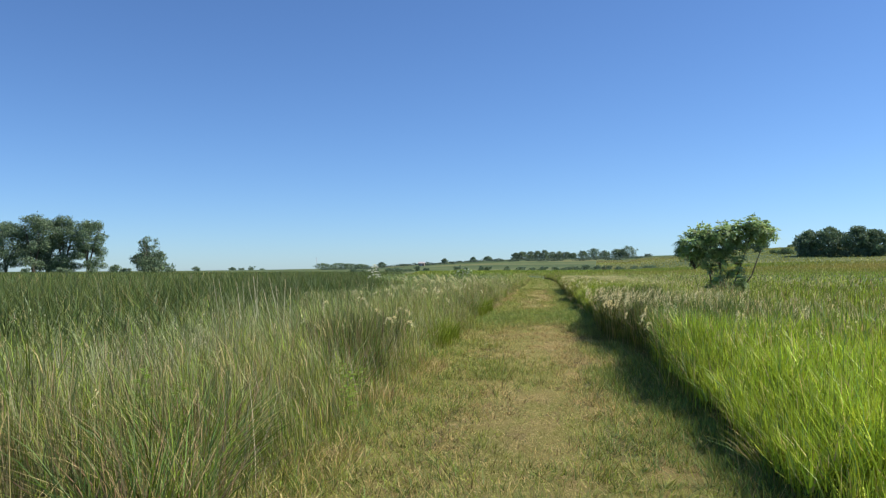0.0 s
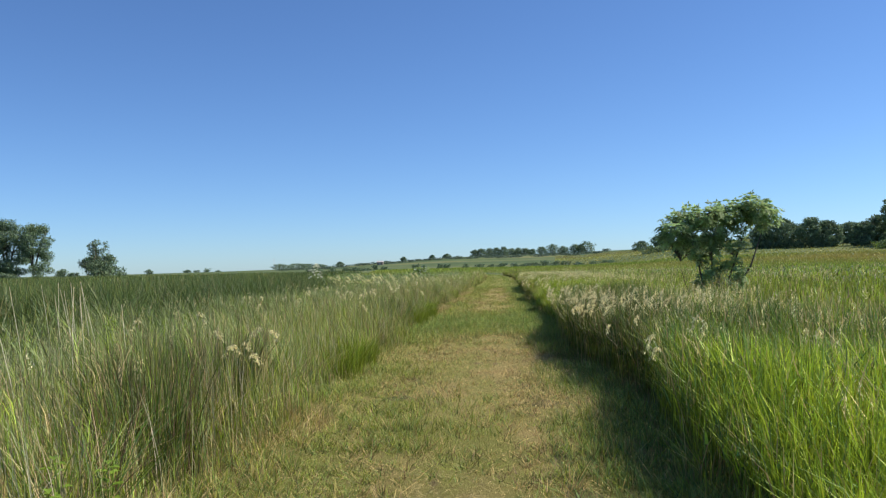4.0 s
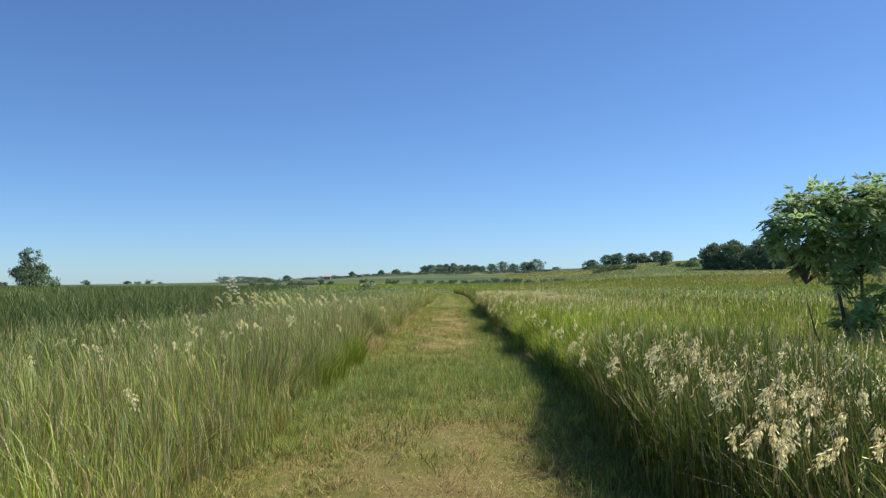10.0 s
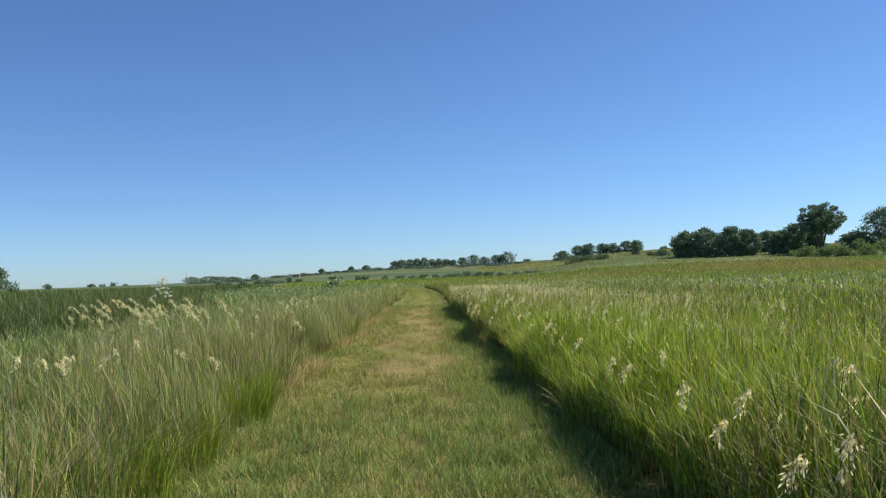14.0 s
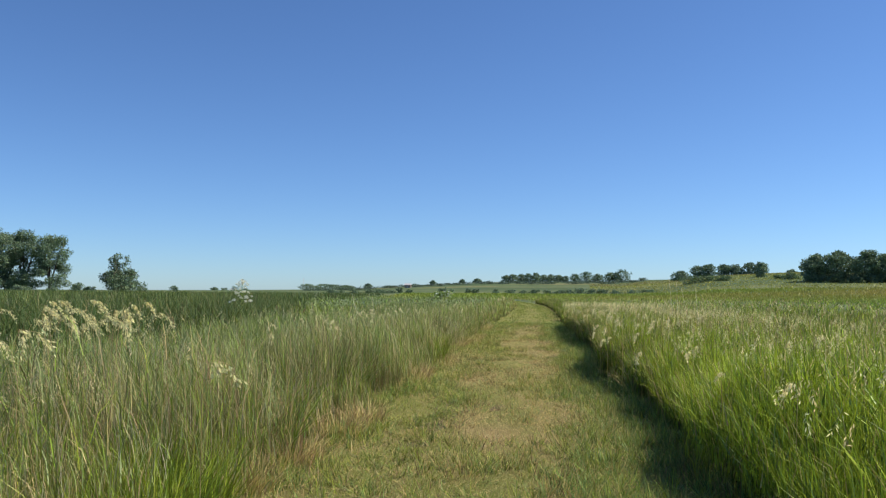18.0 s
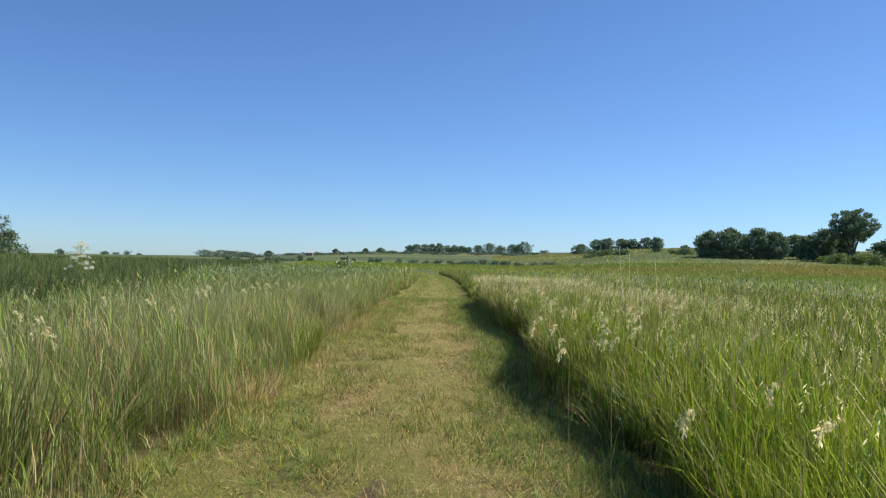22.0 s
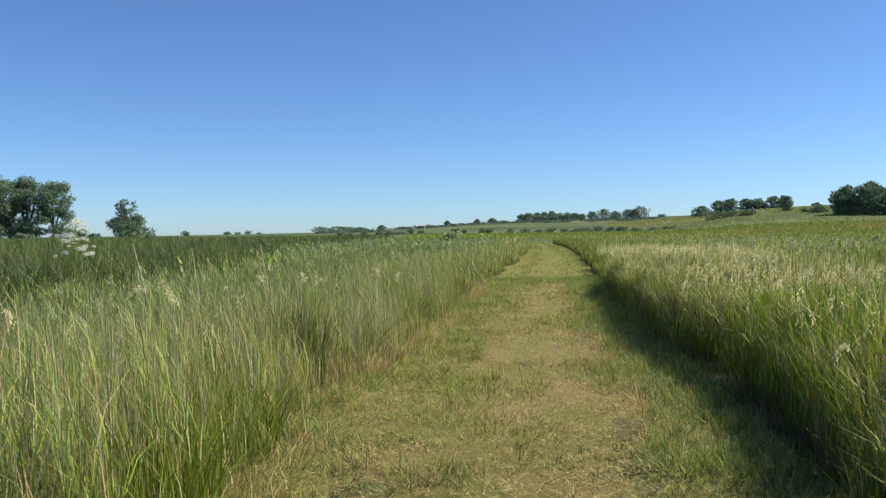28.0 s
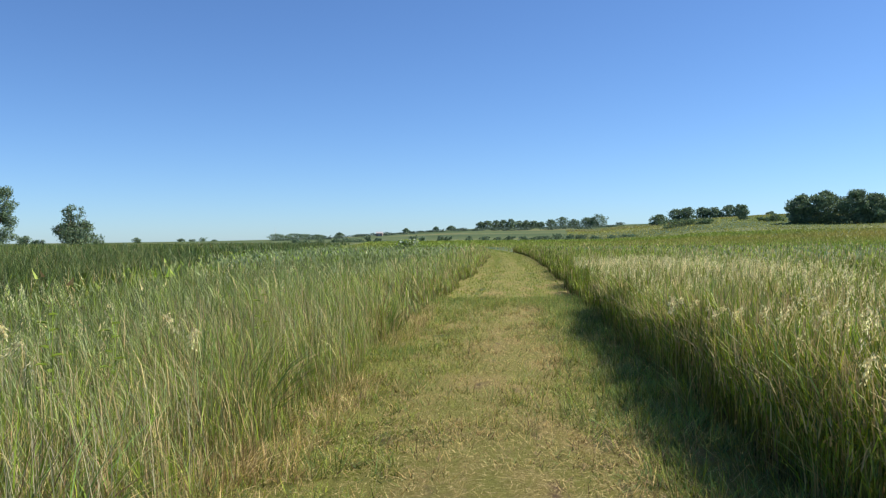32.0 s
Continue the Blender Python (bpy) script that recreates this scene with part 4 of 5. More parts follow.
for bearing, r, h, w in ((-1.54, 790, 7, 11.5), (-1.04, 790, 8, 12.8), (-0.53, 795, 8, 11.5), (-0.03, 790, 8.5, 10.2), (0.47, 790, 9, 10.2), (0.98, 800, 7, 12.8), (1.48, 800, 7.5, 11.5), (1.99, 800, 7, 11.5), (2.39, 800, 6, 10.2),
                         (3.10, 740, 8, 12.8), (3.88, 735, 10, 15.3), (4.61, 735, 7.5, 12.8), (5.37, 735, 9, 12.8), (5.82, 735, 9, 10.2), (6.22, 735, 11, 19.1),
                         (-6.58, 860, 5, 8.92), (-4.57, 860, 5, 7.65), (-3.56, 860, 5, 11.5), (-11.02, 860, 5, 10.2), (-15.06, 860, 6, 25.5), (-14.05, 860, 6, 28.1), (-13.24, 860, 5, 25.5), (-12.43, 860, 4, 20.4)):
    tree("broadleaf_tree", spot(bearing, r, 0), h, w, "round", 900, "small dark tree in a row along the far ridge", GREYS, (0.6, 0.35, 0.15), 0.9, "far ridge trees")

# low scrub that joins the far rows, haze put into its leaf colours
HAZE_TONES = (np.array((0.12, 0.17, 0.12)), np.array((0.15, 0.2, 0.13)))
for k in range(46):
    bearing = -15 + 0.5 * k + rng.uniform(-0.2, 0.2)
    tree("shrub", spot(bearing, rng.uniform(640, 730), 0), rng.uniform(1.6, 3.4), rng.uniform(11, 20), "shrub", 260, "low scrub along the far rise, tinted blue-green for haze", HAZE_TONES, (0.6, 0.4), 0.75, "scrub along the far rise", "shrub")

# trees on the hillside
for bearing, r, h, w, st in ((10.46, 560, 7, 15.3, "round"), (11.57, 590, 9, 14, "round"), (12.27, 590, 9.5, 12.8, "round"), (13.28, 600, 8.5, 12.8, "round"), (13.99, 600, 8, 12.8, "round"), (14.90, 600, 9, 14, "round"), (15.60, 600, 9, 12.8, "round"), (17.42, 640, 5, 12.8, "shrub")):
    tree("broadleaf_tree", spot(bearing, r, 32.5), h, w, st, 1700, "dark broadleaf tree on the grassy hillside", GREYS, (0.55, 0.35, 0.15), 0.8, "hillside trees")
tree("broadleaf_tree", spot(15.65, 430, 32.5), 7.4, 7, "round", 1100, "compact square-crowned dark tree on the slope", GREYS, (0.6, 0.35, 0.1), 0.6)
for bearing, r, h, w in ((11.17, 410, 5.5, 12.8), (12.38, 410, 4.2, 15.3), (13.38, 405, 4.2, 11.5), (17.62, 400, 4.5, 10.2), (16.81, 405, 2.5, 6.38)):
    tree("shrub", spot(bearing, r, 32.5), h, w, "shrub", 900, "green thicket low on the hillside", (TREE_MID, TREE_DARK, np.array((0.11, 0.17, 0.04))), (0.5, 0.35, 0.3), 0.55, "hillside thickets", "shrub")
# wood to the right
for bearing, r, h, w, wts in ((19.0, 376, 12.5, 14, (0.45, 0.45, 0.15)), (20.4, 374, 13.8, 16, (0.5, 0.45, 0.1)), (22.2, 372, 13.6, 17, (0.65, 0.3, 0.05)), (23.2, 374, 12.6, 14, (0.6, 0.35, 0.05)), (24.5, 402, 10.5, 15, (0.5, 0.45, 0.1)), (25.2, 378, 11, 11, (0.4, 0.5, 0.15)), (26.15, 380, 13.4, 13, (0.5, 0.45, 0.1)), (27.2, 402, 9, 14, (0.5, 0.45, 0.1)), (29.8, 400, 8, 16, (0.55, 0.4, 0.05)), (31.4, 400, 19, 22, (0.6, 0.35, 0.05)), (33.2, 400, 18, 22, (0.6, 0.35, 0.05))):
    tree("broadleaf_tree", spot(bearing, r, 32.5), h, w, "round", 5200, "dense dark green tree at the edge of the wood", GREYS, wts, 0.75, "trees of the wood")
tree("elm_tree", spot(27.85, 372, 32.5), 22.5, 24, "elm", 13000, "tall vase-shaped dark elm standing over the wood", GREYS, (0.7, 0.3, 0.02), 0.62)
PALE = np.array((0.24, 0.3, 0.11))
for bearing, r, h, w in ((26.90, 345, 5, 12), (28.11, 340, 6, 12), (29.32, 335, 7, 13), (30.53, 335, 8, 13), (31.94, 340, 9, 14), (33.55, 345, 9, 15)):
    tree("shrub", spot(bearing, r, 32.5), h, w, "shrub", 1300, "pale green sumac thicket in front of the wood", (TREE_MID, PALE, GREEN), (0.4, 0.4, 0.3), 0.6, "sumac thickets", "shrub")


# ---- the young tree beside the path ----
def pinnate_leaves(tips, per_tip, colours, weights):
    """Compound leaves: folded pointed leaflets in pairs along short drooping stalks."""
    out_v, out_c = [], []
    for tip, way, reach in tips:
        for _ in range(per_tip):
            d = Vector(way) * 0.6 + Vector(rng.normal(size=3)) * 0.8
            d.z = d.z * 0.7 - 0.05
            d.normalize()
            s = Vector(tip) + Vector(rng.normal(size=3)) * reach
            side = d.cross(Vector((0, 0, 1)))
            side = side.normalized() if side.length > 1e-3 else Vector((1, 0, 0))
            up = side.cross(d)
            col = pick(1, weights, colours, 0.2)[0]
            span = rng.uniform(0.09, 0.14)
            for k in range(7):
                at = s + d * span * (0.3 + 0.7 * (k // 2) / 3) - Vector((0, 0, 0.05 * (k // 2) / 3))
                if k == 6:
                    lw = d
                else:
                    lw = (side * (1 if k % 2 else -1) + d * 0.6).normalized()
                lw = (lw - Vector((0, 0, 0.35))).normalized()
                ls, wd = rng.uniform(0.07, 0.11), lw.cross(up).normalized() * rng.uniform(0.017, 0.026)
                m = at + lw * ls * 0.45
                out_v += [at, m + wd + up * 0.006, m - wd + up * 0.006, at + lw * ls]
                out_c += [col] * 4
    n = len(out_v) // 4
    f = (np.arange(n)[:, None, None] * 4 + np.array(((0, 1, 2), (1, 3, 2)))[None]).reshape(-1, 3)
    return np.array([tuple(q) for q in out_v]), f, np.array(out_c)


def young_tree():
    base = new("young_tree")
    base.location = (4.7, 22.3, 0)
    low = 0.9
    pieces, tips = [], []
    # crown pads: centre, half width, half depth, half height, leafy tips
    pads = (((-0.62, 0.0, 2.52), 0.34, 0.34, 0.26, 26), ((-0.25, 0.1, 2.68), 0.36, 0.36, 0.2, 26), ((0.2, -0.1, 2.62), 0.36, 0.36, 0.24, 26), ((0.62, 0.1, 2.78), 0.38, 0.36, 0.26, 30),
            ((1.05, 0.0, 2.86), 0.38, 0.36, 0.24, 30), ((1.35, 0.2, 2.72), 0.3, 0.36, 0.25, 22), ((-0.1, 0.0, 2.3), 0.45, 0.4, 0.22, 16), ((0.95, 0.1, 2.5), 0.36, 0.35, 0.16, 8),
            ((0.05, 0.1, 1.85), 0.28, 0.3, 0.25, 8), ((0.45, 0.0, 1.75), 0.3, 0.36, 0.3, 11), ((0.3, 0.0, 1.4), 0.3, 0.3, 0.2, 6), ((0.35, 0.0, 2.1), 0.36, 0.35, 0.16, 8), ((0.25, -0.1, 1.1), 0.38, 0.32, 0.22, 14), ((0.55, -0.05, 1.3), 0.25, 0.3, 0.2, 8), ((0.0, -0.1, 0.95), 0.3, 0.3, 0.2, 8),
            ((-0.72, 0.0, 2.25), 0.26, 0.3, 0.18, 15), ((-0.4, 0.0, 1.95), 0.26, 0.3, 0.18, 12), ((-0.12, -0.05, 1.45), 0.22, 0.25, 0.24, 7), ((0.0, -0.05, 1.2), 0.25, 0.25, 0.2, 6))
    stems = (((0, 0, 0), (-0.04, 0, 0.7), (-0.15, 0.02, 1.5), (-0.35, 0.0, 2.35)), ((0.03, 0.02, 0), (0.1, 0, 0.8), (0.12, 0.03, 1.6), (0.1, 0.05, 2.5)),
             ((0.05, 0, 0), (0.3, 0, 0.75), (0.6, 0.05, 1.6), (0.9, 0.05, 2.6)), ((0.06, 0.05, 0), (0.45, 0.1, 0.7), (0.95, 0.1, 1.5), (1.25, 0.15, 2.4)), ((0, 0.04, 0), (-0.2, 0.05, 0.55), (-0.42, 0.05, 1.0), (-0.55, 0.0, 1.5)))
    for k, s in enumerate(stems):
        r = 0.035 if k < 4 else 0.018
        v, f = tube([(p[0], p[1], p[2] * low) for p in s], (r, r * 0.8, r * 0.55, r * 0.2), 8)
        pieces.append((v, f, np.zeros_like(v)))
    v, f, _ = join(*pieces)
    solid("trunk", v, f, BARK, parent=base, smooth=True)
    twigs = []
    for (cx, cy, cz), rx, ry, rz, count in pads:
        cz *= low
        cx, rx = 0.92 * cx, 0.92 * rx
        near = min((Vector(p) for s in stems for p in s[1:]), key=lambda p: (p - Vector((cx, cy, cz))).length + 0.3 * max(0, p.z - cz + 0.1))
        for _ in range(count):
            w = Vector(rng.normal(size=3)).normalized()
            q = Vector((cx + w.x * rx, cy + w.y * ry, cz + w.z * rz * (1 if w.z > 0 else 0.6)))
            mid = near.lerp(q, 0.55) + Vector((0, 0, 0.04))
            v, f = tube((near, mid, q), (0.009, 0.006, 0.002), 4)
            twigs.append((v, f, np.zeros_like(v)))
            tips.append((q, (w.x, w.y, w.z * 0.8 + 0.1), 0.055))
    v, f, _ = join(*twigs)
    tagged(solid("branchwork", v, f, BARK, parent=base), kind="stuff")
    v, f, c = pinnate_leaves(tips, 8, (np.array((0.35, 0.46, 0.19)), np.array((0.41, 0.52, 0.24)), np.array((0.27, 0.37, 0.15))), (0.5, 0.35, 0.25))
    solid("crown", v, f, BUSH_LEAF, c, base)
    tagged(base, "young multi-stemmed tree with light green compound leaves in the meadow", "tree")


young_tree()


# ---- plants along the path ----
def on_left(y, d):
    return float(left_edge(np.array([float(y)]))[0]) - d


def on_right(y, d):
    return float(right_edge(np.array([float(y)]))[0]) + d


def stem_mesh(points, radius, colour, mat, parent, name="stem", sides=5):
    v, f = tube(points, [radius * (1 - 0.6 * k / (len(points) - 1)) for k in range(len(points))], sides)
    return solid(name, v, f, mat, np.tile(colour, (len(v), 1)), parent, smooth=True)


def seed_stalk(h, droop, colour, count, length):
    """A grass stem whose nodding top carries a one-sided tassel of hanging husks, with one leaf."""
    base = new("grass_stalk")
    arc = [(0, 0, 0), (-0.01 * h, 0, h * 0.5), (-0.1 * droop, 0, h * 0.9), (-0.4 * droop, 0, h * 0.985), (-0.8 * droop, 0, h * 0.96), (-1.05 * droop, 0, h * 0.89)]
    stem = stem_mesh(arc, 0.0024, STRAW * 0.75, GRASS, base)
    t = rng.uniform(2.75, 5.0, count)
    p = np.array([tuple(Vector(arc[int(a)]).lerp(Vector(arc[min(int(a) + 1, 5)]), a - int(a))) for a in t])
    d = np.stack([-0.4 + rng.normal(0, 0.32, count), rng.normal(0, 0.32, count), -0.8 + rng.normal(0, 0.25, count)], -1)
    p = p + rng.normal(size=(count, 3)) * 0.004 + d * (0.045 * rng.random((count, 1)) ** 1.3)
    v, f, c = husks(p[:, 0], p[:, 1], p[:, 2], length * rng.uniform(0.6, 1.25, count), d[:, 0], d[:, 1], d[:, 2], pick(count, (0.7, 0.3), (colour, colour * 0.8), 0.16), 0.19)
    tagged(solid("seed_head", v, f, SEED, c, stem, "nodding cream tassel"), kind="stuff")
    lx = np.array([0.0])
    v, f, c = blades(lx, lx, lx + h * 0.2, lx + h * 0.5, lx + 0.009, lx + rng.uniform(0, 3), lx + 0.5, lx + rng.uniform(-0.5, 0.5), np.array([GREEN]), np.array([STRAW * 0.8]), 3)
    solid("leaf", v, f, GRASS, c, base)
    return tagged(base, "tall grass stalk with a nodding cream seed head", "grass stalk", "seed stalks beside the path")


HUSK = np.array((0.97, 0.87, 0.48))
masters = [seed_stalk(h, d, k, n, s) for h, d, k, n, s in ((1.02, 0.1, HUSK, 85, 0.024), (0.92, 0.11, HUSK * 1.05, 90, 0.025), (1.12, 0.09, HUSK * 0.9, 70, 0.022), (0.84, 0.1, HUSK * 1.05, 80, 0.024), (1.05, 0.1, HUSK * 0.92, 75, 0.023), (0.96, 0.1, HUSK, 80, 0.024))]
for m in masters:
    m.location = (on_right(18.0, 0.5 + 0.3 * masters.index(m)), 17.0 + 0.4 * masters.index(m), 0)
# stretches of the right edge that are thick with plumes: from, to, how many, how deep
for y0, y1, many, deep in ((10, 13, 6, 1.4), (13.8, 15.5, 8, 1.8), (15.8, 17.8, 44, 1.2), (15.5, 19, 30, 1.9), (18.5, 22.2, 40, 1.6), (22.2, 24.8, 10, 2.2), (25.5, 29, 4, 2.2), (27.5, 32, 12, 1.6), (31, 36, 8, 2.4), (36, 41, 28, 2.2), (41, 45, 5, 2.2), (45, 50, 24, 1.7)):
    for _ in range(many):
        y = rng.uniform(y0, y1)
        m = masters[int(rng.integers(6))]
        copy_thing(m, pose(on_right(y, rng.uniform(0.0, 1) ** 1.4 * deep - 0.05), y, 0, rng.normal(0, 5), rng.normal(-6, 7), rng.uniform(-70, 70)))
for y0, y1, many in ((3, 12, 2), (17, 20, 4), (20, 25.5, 20), (25.5, 28, 10), (29, 36, 4), (36, 41, 6), (41, 47, 14)):
    for _ in range(many):
        y = rng.uniform(y0, y1)
        m = masters[int(rng.integers(6))]
        copy_thing(m, pose(on_left(y, rng.uniform(0.1, 3.2)), y, 0, rng.normal(0, 6), rng.normal(0, 8), rng.uniform(0, 360)))

# single heads that stand out beside the path: foot, which master, turn
for x, y, k, turn in ((-1.8, 10.9, 3, 170), (-2.1, 11.6, 3, 20), (-2.22, 11.66, 3, 200), (-2.05, 12.27, 5, 10), (-2.1, 12.43, 1, 190), (-2.72, 12.2, 2, 185), (-2.45, 11.9, 5, 170), (-2.2, 12.0, 3, 150), (-3.6, 24.0, 1, 180),
                      (1.3, 33.8, 2, 10), (1.32, 37.2, 5, -15), (1.24, 35.1, 3, 20), (1.75, 35.4, 1, 5), (1.9, 36.6, 0, 30), (-3.2, 40.3, 2, 170), (-3.5, 41.2, 0, 150), (-2.9, 42.2, 2, 185)):
    copy_thing(masters[k], pose(x, y, 0, 0, 0, turn))


tall_masters = [tagged(seed_stalk(h, d, HUSK * np.array((0.86, 0.88, 0.8)), n, s), "tall reed grass with a feathery pale plume", "grass stalk", "tall plumes in the left meadow") for h, d, n, s in ((1.38, 0.16, 85, 0.027), (1.28, 0.2, 75, 0.027), (1.18, 0.18, 70, 0.026))]
for k, m in enumerate(tall_masters):
    m.matrix_world = pose(-3.4 - 0.5 * k, 30.6 + 0.4 * k, 0, 0, 0, 170)
for _ in range(40):   # the thick stand of plumes in the left meadow
    x = rng.normal(-4.0, 1.05)
    y = 30.4 - 1.3 * (x + 4.0) + rng.normal(0, 0.9)
    copy_thing(tall_masters[int(rng.integers(3))], pose(x, y, 0, rng.normal(0, 6), rng.normal(4, 6), rng.uniform(120, 240)))


def plume_stuff():
    """The uncounted plumes over the right meadow and the feathery tops of the left one."""
    parts = []
    MAUVE = np.array((0.46, 0.38, 0.2))
    for x0, x1, y0, y1, dens, side in ((0.0, 4.5, 7, 64, 20, 1), (0.0, 2.3, 14.5, 22.5, 90, 1), (0.1, 1.1, 15.2, 18.0, 220, 1), (0.0, 4.0, 42, 64, 40, 1), (4.5, 16, 12, 90, 4, 1), (-4.5, -0.2, 3, 24, 2.5, -1), (-4.5, -0.2, 24, 60, 5, -1), (-5.5, -0.15, 4, 62, 30, -2), (0.4, 5.5, 8, 60, 16, 2)):
        x, y = scatter(x0, x1, y0, y1, dens)
        fine = abs(side) == 2
        x = x + (right_edge(y) if side > 0 else left_edge(y))
        often = {1: 0.04 + 2.2 * np.interp(y, GOLD_Y, PLUME_AMOUNT) * np.clip(field(x, y, 1.5, 64) - 0.3, 0, 1), -1: 0.1 + 0.8 * field(x, y, 3, 61), -2: (1.5 * field(x, y, 2.4, 62) - 0.15) * np.interp(y, (15, 27), (0.15, 1.0)) * np.clip(1.2 - (left_edge(y) - x) / 3, 0.15, 1), 2: (1.5 * field(x, y, 2.8, 63) - 0.2) * np.interp(y, (20, 26, 38, 44), (0.8, 0.3, 0.4, 1))}[side]
        x, y = thin(x, y, rng.random(len(x)) < often)
        n, per = len(x), 5 if fine else 11
        top = rng.uniform(0.8, 1.08, n) if not fine else rng.uniform(0.72, 1.05, n)
        gx, gy, gz = (np.repeat(q, per) for q in (x, y, top))
        step = np.tile(np.linspace(0, 1, per), n)
        swing = rng.normal(math.pi, 1.0, n)   # most nod towards the path
        bow = np.repeat(rng.uniform(0.01, 0.06, n), per)
        gx = gx + bow * step * np.repeat(np.cos(swing), per) + rng.normal(0, 0.009, n * per)
        gy = gy + bow * step * np.repeat(np.sin(swing), per) + rng.normal(0, 0.009, n * per)
        gz = gz + 0.11 * (1 - step) - 0.08
        tones = (HUSK, HUSK * np.array((0.95, 0.88, 0.75)), np.array((0.9, 0.78, 0.4))) if not fine else (MAUVE, MAUVE * 1.25, STRAW * 0.8)
        colour = np.repeat(pick(n, (0.35, 0.35, 0.35), tones, 0.18), per, 0)
        k = n * per
        parts.append(husks(gx, gy, gz, rng.uniform(0.02, 0.036, k) * (0.75 if fine else 1.0), rng.normal(-0.15, 0.4, k), rng.normal(0, 0.4, k), rng.normal(-0.7 if not fine else 0.6, 0.3, k), colour, 0.11))
        # their stems
        parts.append(blades(x, y, 0 * x, top, np.full(n, 0.004), rng.uniform(0, 3, n), rng.normal(-0.03, 0.05, n), rng.normal(0, 0.05, n), pick(n, (1, 1), (DEEP, GREEN * 0.6)), pick(n, (1, 1), (OLIVE * 0.8, GREEN * 0.8)), 2))
    v, f, c = join(*parts)
    ob = solid("seed_heads", v, f, SEED, c)
    tagged(ob, "pale ripe grass seed heads over the meadow", "seed heads", kind="stuff")


plume_stuff()


def grass_tuft(reach, h, count, greens, drys, wide=0.8):
    """A tussock: green blades and dry blades fanning out of one crown."""
    base = new("grass_tuft")
    for name, k, cols, label in (("foliage", int(count * 0.65), greens, ""), ("dead_foliage", int(count * 0.35), drys, "bleached dry grass")):
        a = rng.uniform(0, 2 * math.pi, k)
        r = reach * 0.5 * np.sqrt(rng.random(k))
        spread = rng.uniform(0.0, wide, k)
        tipc = pick(k, np.ones(len(cols)), cols)
        v, f, c = blades(r * np.cos(a), r * np.sin(a), np.zeros(k), h * rng.uniform(0.55, 1.15, k), rng.uniform(0.005, 0.01, k), rng.uniform(0, math.pi, k), spread * np.cos(a) + rng.normal(0, 0.3, k) * wide, spread * np.sin(a) + rng.normal(0, 0.3, k) * wide, tipc * 0.85, tipc, 3)
        tagged(solid(name, v, f, GRASS, c, base, label), kind="stuff")
    return base


tufts = [grass_tuft(r, h, n, g, d) for r, h, n, g, d in ((0.75, 0.85, 280, (BLUE_GREEN * 1.2, GREEN), (STRAW, BROWN)), (0.6, 0.7, 210, (BRIGHT * 0.75, GREEN), (STRAW * 0.8, STRAW)), (0.7, 0.85, 260, (BLUE_GREEN, GREEN * 0.8), (STRAW * 0.8, BROWN * 1.2)), (0.45, 0.5, 160, (BLUE_GREEN * 1.2, GREEN), (STRAW, STRAW * 0.8)))]
tags = ("dense tussock of blue-green and dry grass at the path edge", "bright green grass tuft at the path edge", "tall dark tussock with bleached stems", "short bluish grass tuft beside the path")
for m, t in zip(tufts, tags):
    tagged(m, t, "grass tuft", "tussocks along the path")
    m.location = (on_left(9.0 + 2 * tufts.index(m), 0.5), 9.0 + 2 * tufts.index(m), 0)
for _ in range(40):
    y = rng.uniform(3, 54)
    m = tufts[int(rng.choice(4, p=(0.35, 0.25, 0.25, 0.15)))]
    copy_thing(m, pose(on_left(y, rng.uniform(0.25, 1.1)), y, 0, 0, 0, rng.uniform(0, 360)))
for _ in range(12):
    y = rng.uniform(3, 54)
    m = tufts[3]
    copy_thing(m, pose(on_right(y, rng.uniform(0.0, 0.3)), y, 0, 0, 0, rng.uniform(0, 360)))

# dark dead-leaved tussocks at the left edge
clumps = [tagged(grass_tuft(0.7, 1.0, 480, (BLUE_GREEN * 0.7, GREEN * 0.6), (BROWN * 0.6, STRAW * 0.42), 0.3), "dark tussock with brown dead stems at the path edge", "grass tuft", "dark tussocks along the path")]
clumps[0].location = (-2.3, 32.8, 0)
for x, y in ((-2.6, 32.3), (-2.3, 10.2), (-2.6, 10.9), (-2.3, 11.5), (-2.95, 11.3), (-2.5, 12.3), (-3.0, 12.1), (-2.25, 21.5), (-2.6, 37.0), (-2.3, 43.5)):
    copy_thing(clumps[0], pose(x, y, 0, 0, 0, rng.uniform(0, 360)))

# collapsed bleached tussocks where the mower stopped
dead = tagged(grass_tuft(0.55, 0.3, 260, (STRAW * 0.85, STRAW), (STRAW, BROWN * 1.4), 0.9), "collapsed tussock of bleached dry grass at the path edge", "grass tuft", "dead tussocks along the path")
dead.location = (-1.75, 31.6, 0)
for x, y in ((-1.95, 29.3), (-1.8, 30.2), (-1.7, 32.4), (-1.75, 44.3), (-1.72, 45.2), (-1.8, 46.6), (-1.85, 8.9), (-2.05, 21.2), (-1.7, 36.8), (-1.8, 37.6)):
    copy_thing(dead, pose(x, y, 0, 0, 0, rng.uniform(0, 360)))
fresh_tuft = tagged(grass_tuft(0.7, 0.6, 420, (BRIGHT * 0.7, GREEN), (GREEN * 0.9, BRIGHT * 0.6), 0.55), "lush bright green tussock at the path edge", "grass tuft", "lush tussocks along the path")
fresh_tuft.location = (-2.0, 28.3, 0)
for x, y in ((-2.4, 28.7), (-1.9, 27.6), (-2.3, 26.6), (-1.95, 25.4), (-2.0, 24.3), (-1.95, 16.4), (-2.0, 15.4), (-1.95, 40.2), (-2.0, 41.3)):
    copy_thing(fresh_tuft, pose(x, y, 0, 0, 0, rng.uniform(0, 360)))


